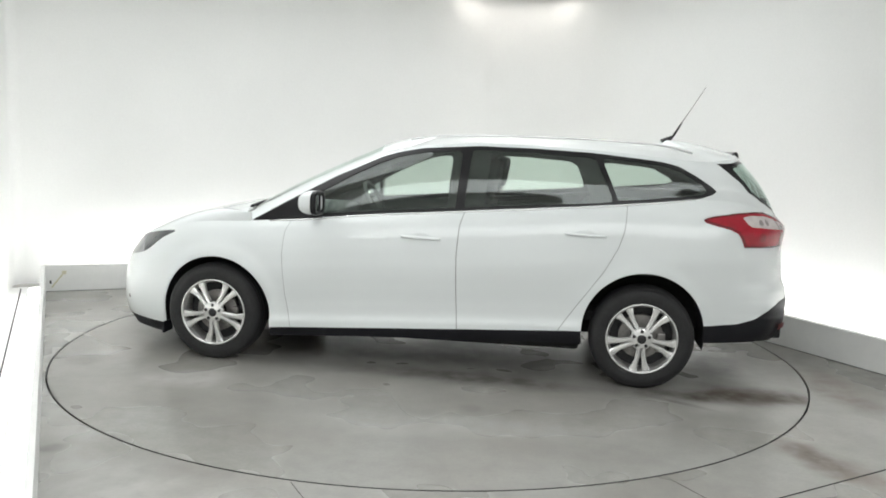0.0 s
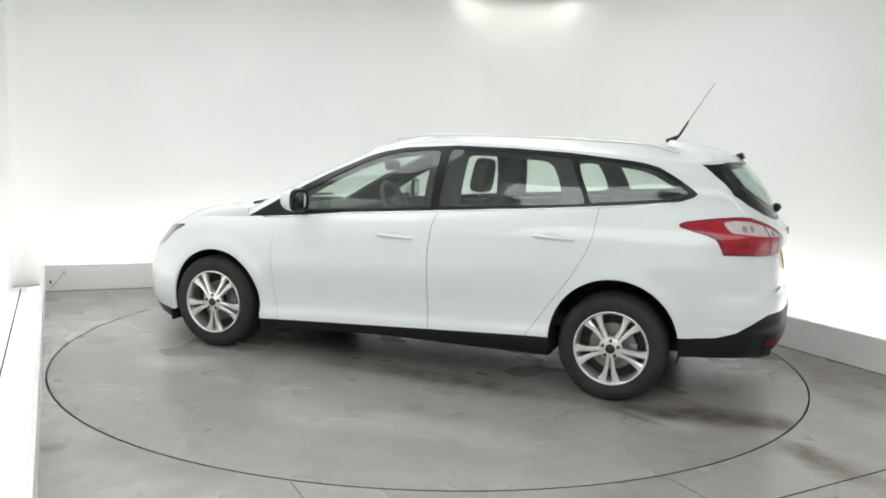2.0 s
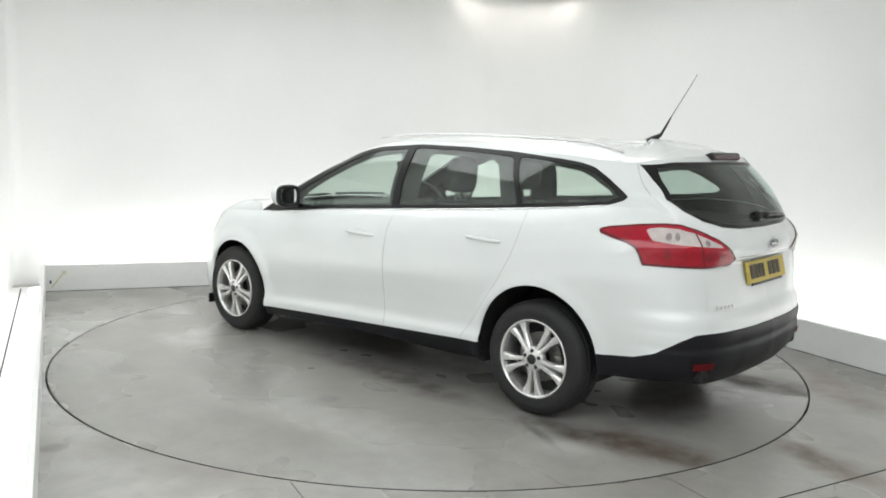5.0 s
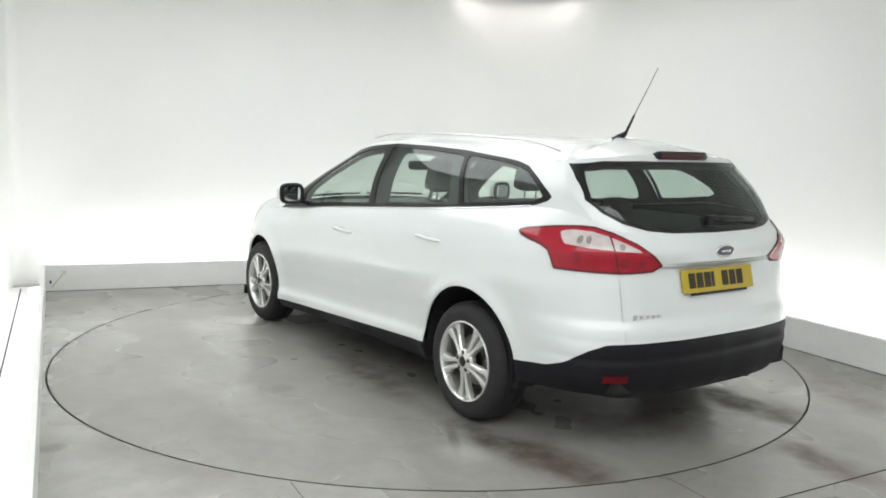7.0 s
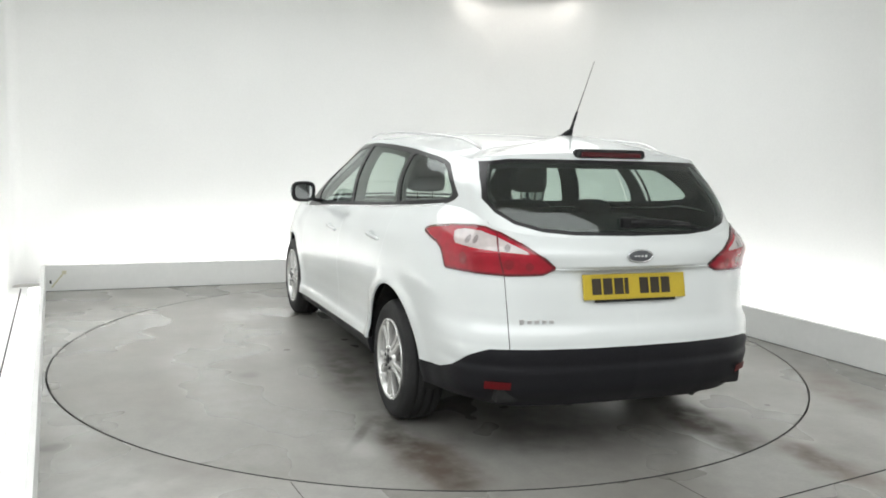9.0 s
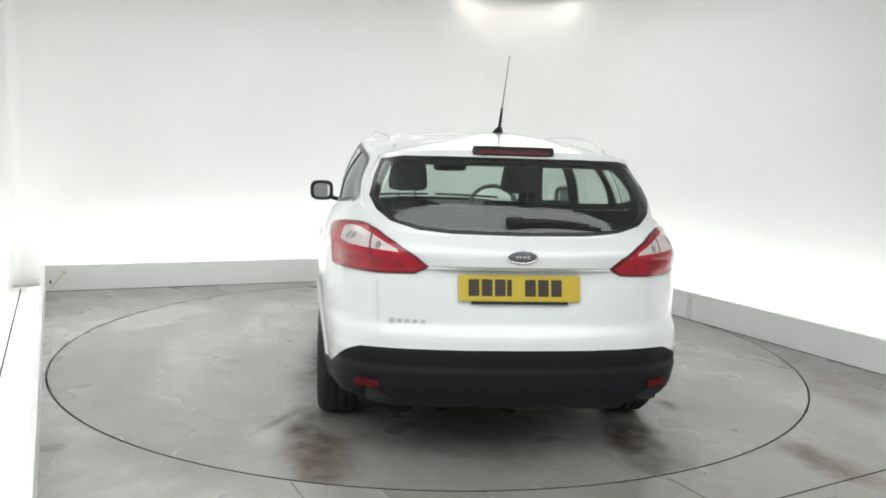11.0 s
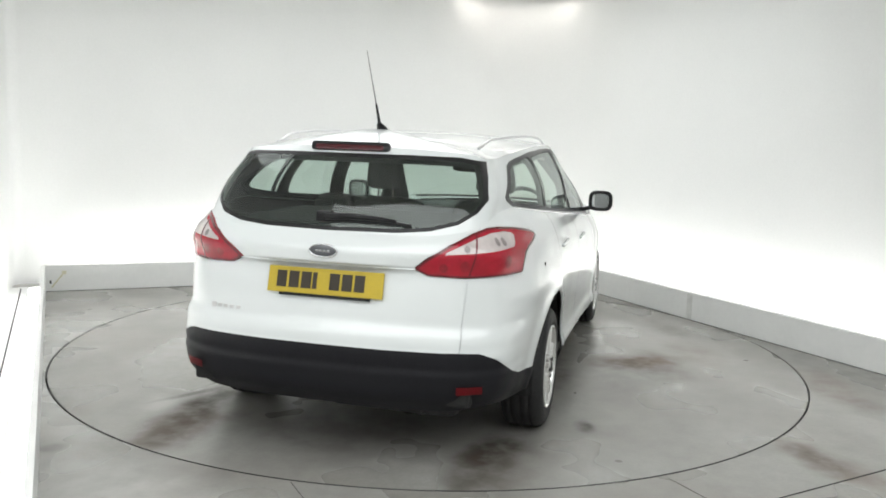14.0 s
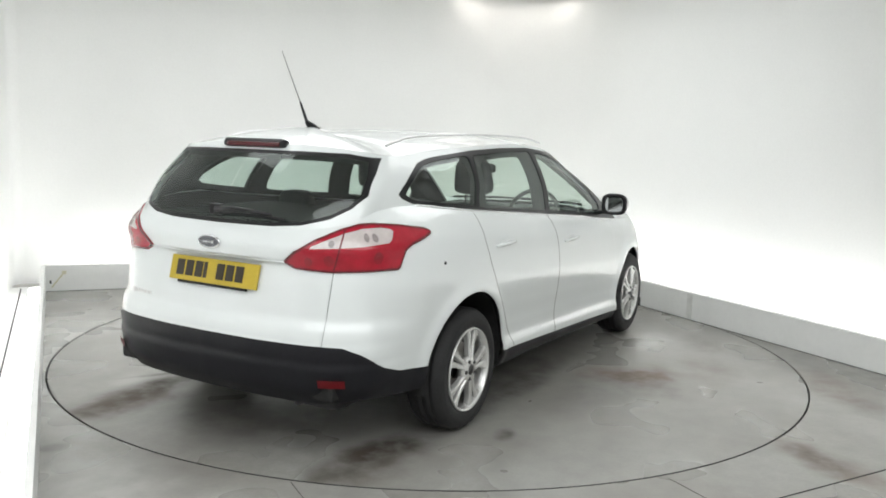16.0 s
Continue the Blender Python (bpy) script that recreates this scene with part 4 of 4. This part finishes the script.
def make_wheel(side, x, z, spin):
    """Wheel whose outer face looks to +y (side 1) or -y."""
    w = link("wheel", lathe([(.210, -.004), (.2105, .002), (.207, .006), (.201, .004), (.197, -.004), (.194, -.016), (.192, -.022)], 72), ALLOY, car, "silver five twin-spoke alloy wheel", smooth=True)
    w.matrix_basis = pose(x, .870 * side, z, 0, spin, 0) @ pose(0, 0, 0, 0, 0, 0 if side > 0 else 180)
    part("barrel", lathe([(.193, -.020), (.188, -.030), (.187, -.09), (.198, -.17), (.210, -.19)], 48), BARREL, w, "dull silver wheel barrel", smooth=True)
    part("tyre", lathe([(.200, -.19), (.215, -.194), (.25, -.203), (.278, -.199), (.294, -.186), (TYRE_R - .001, -.165), (TYRE_R, -.15), (TYRE_R - .006, -.147), (TYRE_R - .006, -.142), (TYRE_R, -.139), (TYRE_R, -.105), (TYRE_R - .006, -.102), (TYRE_R - .006, -.097), (TYRE_R, -.094), (TYRE_R, -.062), (TYRE_R - .006, -.059), (TYRE_R - .006, -.054), (TYRE_R, -.051), (TYRE_R - .001, -.035), (.294, -.014), (.285, -.004), (.276, .001), (.272, .0015), (.268, .0045), (.252, .006), (.230, .004), (.218, .000), (.210, -.004), (.203, -.012)], 96), RUBBER, w, "worn black road tyre", smooth=True)
    bm = bmesh.new()
    for k in range(5):
        for lean in (1, -1):
            spoke_mesh(bm, 2 * math.pi * k / 5, lean)
    part("spokes", bm, ALLOY, w)
    part("hub", lathe([(.0, .010), (.020, .010), (.046, .008), (.062, .003), (.068, -.006), (.068, -.03), (.0, -.03)], 40), ALLOY, w, smooth=True)
    part("hub_cap", lathe([(.0, .015), (.018, .0145), (.026, .012), (.028, .008), (.0, .008)], 32), CAPBLACK, w, "dark round centre cap", smooth=True)
    nut = lathe([(.0, .006), (.008, .006), (.011, .003), (.011, -.004), (.0, -.004)], 6)
    for k in range(5):
        t = 2 * math.pi * (k + .5) / 5
        bmn = bmesh.new()
        tmp = bpy.data.meshes.new("tmp")
        nut.to_mesh(tmp)
        bmn.from_mesh(tmp)
        bpy.data.meshes.remove(tmp)
        o = part("wheel_nut", bmn, DARKMETAL, w, "dark wheel nut")
        o.location = (.046 * math.sin(t), .007, .046 * math.cos(t))
    nut.free()
    part("brake_disc", lathe([(.06, -.075), (.132, -.075), (.132, -.095), (.06, -.095), (.06, -.075)], 48), STEEL, w, smooth=False)
    part("barrel_back", lathe([(.0, -.12), (.2, -.12), (.2, -.125), (.0, -.125)], 40), DARKMETAL, w)
    part("brake_caliper", box(pose(.118, -.08, .03), .05, .05, .12, .012), STEEL, w, "dull grey brake caliper")
    return w


for sgn, x, z, spin in ((1, 1.324, TYRE_R, 180), (1, -1.324, TYRE_R, 180), (-1, 1.324, TYRE_R, 25), (-1, -1.324, TYRE_R, 12)):
    make_wheel(sgn, x, z, spin)

# arch liners, floor pan
for cx, cz, r in (ARCH_F, ARCH_R):
    for sgn in (1, -1):
        bm = bmesh.new()
        angs = [math.radians(-15 + 210 * k / 28) for k in range(29)]
        edge_y = lambda x: float(np.interp(x, fine[:, 0], fine[:, 1]))
        rows = [[bm.verts.new((cx + rr * math.cos(t), (edge_y(cx + rr * math.cos(t)) - deep) * sgn if deep < .2 else .50 * sgn, cz + rr * math.sin(t))) for t in angs] for rr, deep in ((r + .003, .032), (r + .010, .050), (r + .010, .5))]
        for a, b in zip(rows, rows[1:]):
            for k in range(28):
                bm.faces.new((a[k], a[k + 1], b[k + 1], b[k]))
        bm.faces.new(rows[-1])
        part("arch_liner", bm, LINER, car, "black wheel-arch liner")
# plain underbody slabs, added to block light and deepen the car's shadow
part("floor_pan", box(pose(-.03, 0, .240), 1.86, 1.60, .08, .02), LINER, car, "black underbody slab, also added to block light below the car")
part("floor_pan", box(pose(-1.95, 0, .36), .42, 1.30, .10, .02), LINER, car, "black underbody slab, also added to block light below the car")
part("floor_pan", box(pose(-1.32, 0, .38), .85, 1.02, .12, .02), LINER, car, "black underbody slab, also added to block light below the car")
part("floor_pan", box(pose(1.45, 0, .25), 1.15, 1.02, .12, .02), LINER, car, "black underbody slab, also added to block light below the car")
for sgn in (1, -1):
    part("mud_flap", box(pose(1.662, .80 * sgn, .185), .015, .12, .07, .004), PLASTIC, car, "short black air deflector")
bm = bmesh.new()
tube(bm, [(-1.75, -.42, .262), (-2.0, -.42, .268), (-2.10, -.42, .268)], .023, 14)
part("tailpipe", bm, DARKMETAL, car, "small dark steel tailpipe", smooth=True)
part("silencer", box(pose(-1.86, -.25, .27), .30, .62, .13, .05), DARKMETAL, car, "dark steel silencer box")

# door handles and their hollows
for xh, zh, doorset in ((.012, .842, front_doors), (-.968, .905, rear_doors)):
    for sgn, d in zip((1, -1), doorset):
        yb = float(lower(np.array([a_of_x(xh)]), np.array([(zh - float(hermite(STN, Z_LOW, a_of_x(xh)))) / (float(hermite(STN, Z_TOP, a_of_x(xh))) - float(hermite(STN, Z_LOW, a_of_x(xh))))]))[0, 1])
        pts = [(xh + .118 * math.cos(math.pi * k / 10), (yb + .000 + .011 * math.sin(math.pi * k / 10) ** .6) * sgn, zh + .004 * math.cos(math.pi * k / 10)) for k in range(11)]
        bm = bmesh.new()
        tube(bm, pts, [.005, .007, .0085, .009, .009, .009, .009, .009, .0085, .007, .005], 10, 1.1)
        part("door_handle", bm, PAINT, d, "white bar door handle", smooth=True)
        bm = bmesh.new()
        ring = [bm.verts.new((xh + .06 * math.cos(t), (yb + .0025) * sgn, zh + .004 + .026 * math.sin(t))) for t in [2 * math.pi * k / 20 for k in range(20)]]
        mid = bm.verts.new((xh, (yb + .0012) * sgn, zh))
        for k in range(20):
            bm.faces.new((ring[k], ring[(k + 1) % 20], mid))
        part("handle_hollow", bm, PAINT, d, smooth=True)

# bright strip along the belt, under the side windows
BELT = material("bright_belt_trim", (0.86, 0.87, 0.87), 0.22, metal=0.7)
for sgn in (1, -1):
    bm = bmesh.new()
    pts = []
    for x in np.linspace(.98, -1.62, 60):
        zb = float(np.interp(-x, [-q[0] for q in DLO[:9]], [q[1] for q in DLO[:9]])) - .004
        aa = a_of_x(x)
        zl, zt = float(hermite(STN, Z_LOW, aa)), float(hermite(STN, Z_TOP, aa))
        q = lower(np.array([aa]), np.array([min(1.0, (zb - zl) / (zt - zl))]))[0]
        pts.append((float(q[0]), (float(q[1]) + .001) * sgn, zb))
    tube(bm, pts, .0055, 8, .9)
    part("belt_trim", bm, BELT, car, "thin bright strip under the side windows", smooth=True)

# roof rails
for sgn in (1, -1):
    pts = []
    for k in range(25):
        s = k / 24
        x = .14 - 1.73 * s
        rise = .020 * min(1, math.sin(math.pi * s) * 3.2)
        e = hermite(ROOF[4:9, 0], ROOF[4:9], np.array([max(-1.57, min(0.01, x))]))[0]
        pts.append((x, (e[1] - .075) * sgn, 1.402 + .056 - .055 * (s - .42) ** 2 * 2 - .012 + rise - .012 * (s > .9) * (s - .9) * 10))
    bm = bmesh.new()
    tube(bm, pts, .0070, 10, .9)
    part("roof_rail", bm, RAIL, car, "slim grey satin roof rail", smooth=True)

# aerial
bm = bmesh.new()
tube(bm, [(-1.465, 0, 1.462), (-1.50, 0, 1.480), (-1.528, 0, 1.497), (-1.54, 0, 1.506)], [.030, .026, .016, .009], 14, .7)
aerial = part("aerial", bm, GLOSSBLACK, car, "thin tilted black roof aerial", smooth=True)
bm = bmesh.new()
tube(bm, [(-1.535, 0, 1.502), (-1.562, 0, 1.550), (-1.588, 0, 1.597)], [.0085, .007, .005], 8)
part("spring", bm, GLOSSBLACK, aerial, smooth=True)
bm = bmesh.new()
tube(bm, [(-1.588, 0, 1.597), (-1.660, 0, 1.716), (-1.728, 0, 1.832)], [.0031, .0025, .0019], 6)
part("whip", bm, STEEL, aerial, "thin metal whip", smooth=True)

# mirrors
for sgn in (1, -1):
    bm = bmesh.new()
    bmesh.ops.create_icosphere(bm, subdivisions=4, radius=1)
    for v in bm.verts:
        c = v.co.copy()
        f = lambda q, e: math.copysign(abs(q) ** e, q)
        x = f(c.x, .8) * .075
        x = max(x, -.030)
        v.co = Vector((.665 + x + .018 * c.y, (.928 + f(c.y, .7) * .082) * sgn, 1.03 + f(c.z, .72) * (.072 - .012 * c.y)))
    mirror_ob = part("door_mirror", bm, PAINT, car, "white door mirror with black surround", smooth=True)
    bm = bmesh.new()
    loops = []
    for sc, x in ((.99, .648), (1.01, .636), (.98, .622), (.80, .620), (.70, .630)):
        loops.append([bm.verts.new((x + .01 * math.cos(t) * sc, (.928 + .084 * sc * math.copysign(abs(math.cos(t)) ** .6, math.cos(t))) * sgn, 1.03 + .073 * sc * math.copysign(abs(math.sin(t)) ** .6, math.sin(t)))) for t in [2 * math.pi * k / 36 for k in range(36)]])
    for a, b in zip(loops, loops[1:]):
        for k in range(36):
            bm.faces.new((a[k], a[(k + 1) % 36], b[(k + 1) % 36], b[k]))
    part("mirror_surround", bm, GLOSSBLACK, mirror_ob, "black plastic surround", smooth=True)
    bm = bmesh.new()
    bm.faces.new([bm.verts.new((.628, (.928 + .060 * math.copysign(abs(math.cos(t)) ** .6, math.cos(t))) * sgn, 1.03 + .051 * math.copysign(abs(math.sin(t)) ** .6, math.sin(t)))) for t in [2 * math.pi * k / 36 for k in range(36)]])
    part("mirror_glass", bm, DARKGLASS, mirror_ob, "mirror glass")
    bm = bmesh.new()
    tube(bm, [(.70, .77 * sgn, .958), (.685, .82 * sgn, .965), (.67, .88 * sgn, .985)], [.030, .026, .028], 10, .6)
    part("mirror_foot", bm, GLOSSBLACK, mirror_ob, "black mirror foot", smooth=True)


# tailgate details
def rear_x(y, z):
    """Rear face of the lower body at y, z."""
    a = float(np.interp(abs(y), fine[:400, 1], arc[:400]))
    zl, zt = float(hermite(STN, Z_LOW, a)), float(hermite(STN, Z_TOP, a))
    return float(lower(np.array([a]), np.array([(z - zl) / (zt - zl)]))[0, 0])


xt, xb = rear_x(0, .868), rear_x(0, .757)
tilt = math.degrees(math.atan2(xt - xb, .111))
plate_m = pose((xt + xb) / 2 - .012, 0, .8125, 0, tilt, 0)
plate = part("number_plate", box(plate_m, .010, .53, .113, .003), YELLOW, tailgate, "yellow rear number plate with dark bars")
for k, yy in enumerate((.200, .143, .086, .046, -.045, -.102, -.159)):
    wide = .020 if k == 3 else .046
    part("plate_bar", box(plate_m @ pose(-.006, yy, .002), .003, wide, .072, .001), INK, plate)
part("plate_holder_edge", box(plate_m @ pose(.001, 0, -.062), .010, .42, .013, .003), GLOSSBLACK, tailgate, "black strip below the plate")
bm = bmesh.new()
tube(bm, [(rear_x(y, .893) - .002, y, .893) for y in np.linspace(-.41, .41, 29)], .0032, 8)
part("trim_strip", bm, PAINT, tailgate, "thin white strip above the plate", smooth=True)
xg = rear_x(0, .952)
bm = bmesh.new()
bmesh.ops.create_uvsphere(bm, u_segments=36, v_segments=14, radius=1, matrix=Matrix.Translation((xg - .001, 0, .952)) @ Matrix.Diagonal((.008, .060, .0245, 1)))
badge = part("badge", bm, BADGE, tailgate, "dark oval badge with a chrome rim", smooth=True)
bm = bmesh.new()
ring_pts = [(xg - .004, .063 * math.cos(2 * math.pi * k / 40), .952 + .0265 * math.sin(2 * math.pi * k / 40)) for k in range(41)]
tube(bm, ring_pts, .0042, 8)
part("badge_rim", bm, CHROME, badge, "chrome rim", smooth=True)
bm = bmesh.new()
for yy, hh in ((-.026, .012), (-.008, .008), (.010, .008), (.026, .008)):
    add_box(bm, pose(xg - .0085, yy, .952), .002, .012, hh, .0006)
part("badge_mark", bm, CHROME, badge, "light marks on the badge")
for k in range(5):
    yy = .545 - k * .033
    part("model_bar", box(pose(rear_x(yy, .668) - .002, yy, .668), .005, .020, .015 if k else .022, .001), RAIL, tailgate, "small chrome lettering bar")

bm = bmesh.new()
add_box(bm, pose(-1.908, 0, 1.389, 0, 25, 0), .046, .375, .042, .016)
hb = part("high_brake_lamp_housing", bm, GLOSSBLACK, tailgate, "black housing of the high brake lamp")
part("high_brake_lamp", box(pose(-1.929, 0, 1.387, 0, 25, 0), .012, .325, .025, .006), BRAKERED, hb, "dark red high brake lamp")


def win_x(y, z):
    a = float(np.interp(abs(y), fine[:400, 1], arc[:400]))
    v = np.linspace(0, 1, 80)
    p = upper(np.full(80, a), v)
    return float(np.interp(z, p[:, 2], p[:, 0]))


bm = bmesh.new()
add_box(bm, pose(win_x(.03, 1.098) - .014, .025, 1.092), .035, .075, .05, .012)
wiper = part("rear_wiper", bm, GLOSSBLACK, tailgate, "black rear wiper")
bm = bmesh.new()
tube(bm, [(win_x(y, z) - .022, y, z) for y, z in ((.02, 1.092), (-.08, 1.098), (-.18, 1.095), (-.30, 1.086))], [.017, .014, .011, .008], 8)
part("wiper_arm", bm, GLOSSBLACK, wiper, smooth=True)
bm = bmesh.new()
tube(bm, [(win_x(y, z) - .009, y, z) for y, z in ((.00, 1.078), (-.12, 1.081), (-.24, 1.078), (-.36, 1.070))], .007, 6)
part("wiper_blade", bm, RUBBER, wiper, smooth=True)
# reflectors in the bumper
for sgn in (1, -1):
    y0, z0 = .645 * sgn, .392
    bm = bmesh.new()
    grid = [[bm.verts.new((rear_x(y0 + dy, z0 + dz) - .018, y0 + dy, z0 + dz)) for dz in (-.017, 0, .017)] for dy in np.linspace(-.05, .05, 7)]
    for a, b in zip(grid, grid[1:]):
        for k in range(2):
            bm.faces.new((a[k], b[k], b[k + 1], a[k + 1]))
    bmesh.ops.solidify(bm, geom=bm.faces[:], thickness=-.008)
    part("reflector", bm, REFLECTOR, rear_bumper, "red bumper reflector")
# screen wipers and cowl
bm = bmesh.new()
add_box(bm, pose(1.17, 0, .932), .09, 1.15, .02, .008)
cowl = part("cowl_panel", bm, PLASTIC, car, "black cowl below the windscreen")
for y0, y1 in ((.62, .08), (.02, -.50)):
    bm = bmesh.new()
    tube(bm, [(1.185 - .03 * abs(y) ** 1.0, y, .985 - .05 * y * y) for y in np.linspace(y0, y1, 9)], .009, 6)
    part("screen_wiper", bm, PLASTIC, cowl, "black windscreen wiper", smooth=True)
# filler flap cap hole on one side
bm = bmesh.new()
yf = float(lower(np.array([a_of_x(-1.585)]), np.array([.70]))[0, 1])
bmesh.ops.create_cone(bm, cap_ends=True, segments=16, radius1=.009, radius2=.008, depth=.006, matrix=pose(-1.585, -(yf + .001), .87, 90, 0, 0))
part("filler_lock", bm, LINER, car, "small dark lock of the filler flap")


# ------------------------------------------------------------ cabin
def cushion(bm, m, sx, sy, sz, taper=0.0):
    r = bmesh.ops.create_cube(bm, size=2)
    bmesh.ops.subdivide_edges(bm, edges=list({e for v in r["verts"] for e in v.link_edges}), cuts=5, use_grid_fill=True)
    for v in bm.verts:
        if not v.tag:
            c = v.co
            n = (abs(c.x) ** 5 + abs(c.y) ** 5 + abs(c.z) ** 5) ** .2
            v.co = m @ Vector((c.x / n * sx / 2, c.y / n * sy / 2 * (1 - taper * (c.z + 1) / 2), c.z / n * sz / 2))
            v.tag = True


def seat(x, y, rest_high, wide, name):
    bm = bmesh.new()
    cushion(bm, pose(x + .22, y, .52, 0, -6, 0), .52, wide, .18)
    s = part(name, bm, CLOTH, car, "charcoal cloth seat", smooth=True)
    bm = bmesh.new()
    cushion(bm, pose(x - .11, y, .79, 0, -17, 0), .15, wide, rest_high)
    part("backrest", bm, CLOTH, s, smooth=True)
    return s


def headrest(s, x, y, z, wide=.25, high=.185):
    bm = bmesh.new()
    cushion(bm, pose(x, y, z, 0, -10, 0), .10, wide, high, .22)
    h = part("headrest", bm, CLOTH, s, "charcoal padded headrest", smooth=True)
    for dy in (-.05, .05):
        bm = bmesh.new()
        tube(bm, [(x + .005, y + dy, z - .16), (x, y + dy, z - .05)], .006, 8)
        part("headrest_post", bm, STEEL, h, smooth=True)


for y in (.36, -.36):
    s = seat(-.11, y, .52, .50, "front_seat")
    headrest(s, -.375, y, 1.215, .26, .215)
s = seat(-.86, 0, .55, 1.28, "rear_seat")
for y in (.40, -.40):
    headrest(s, -1.12, y, 1.055, .25, .12)
bm = bmesh.new()
cushion(bm, pose(.92, 0, .83), .42, 1.42, .24)
part("dashboard", bm, TRIM, car, "charcoal dashboard", smooth=True)
bm = bmesh.new()
wheel_m = pose(.55, -.36, .93, 0, -62, 0)
tube(bm, [tuple(wheel_m @ Vector((.185 * math.cos(2 * math.pi * k / 40), .185 * math.sin(2 * math.pi * k / 40), 0))) for k in range(41)], .015, 8)
steer = part("steering_wheel", bm, TRIM, car, "dark steering wheel", smooth=True)
bm = bmesh.new()
add_box(bm, wheel_m @ pose(0, 0, -.01), .12, .16, .04, .015)
add_box(bm, wheel_m @ pose(0, 0, -.01), .02, .36, .02, .005)
part("steering_boss", bm, TRIM, steer)
part("cabin_floor", box(pose(-.3, 0, .40), 2.6, 1.45, .06, .01), LINER, car, "dark cabin floor")
part("load_floor", box(pose(-1.62, 0, .66), .86, 1.10, .05, .01), TRIM, car, "charcoal load floor")
part("load_cover", box(pose(-1.56, 0, 1.035), .80, 1.16, .02, .008), PILLAR, car, "black roller load cover")
bm = bmesh.new()
cushion(bm, pose(.42, 0, 1.24, 0, 15, 0), .03, .24, .068)
part("rear_view_mirror", bm, GLOSSBLACK, car, "black interior mirror", smooth=True)
for sgn in (1, -1):
    part("door_card", box(pose(-.06, .765 * sgn, .72), 1.66, .03, .50, .01), TRIM, car, "charcoal door card")


# ------------------------------------------------------------ what moves
TURN = (171.625, -6.30568, -0.071797, 0.0018700)


def motions():
    spin, drive = [], []
    for k in range(0, 17):
        t = float(k)
        deg = TURN[0] + TURN[1] * t + TURN[2] * t * t + TURN[3] * t ** 3
        spin.append((t, pose(0, 0, 0, 0, 0, deg)))
        drive.append((t, pose(0, 0, 0, 0, 0, deg) @ CAR_OFF))
    walk(turntable, spin)
    walk(car, drive)


motions()
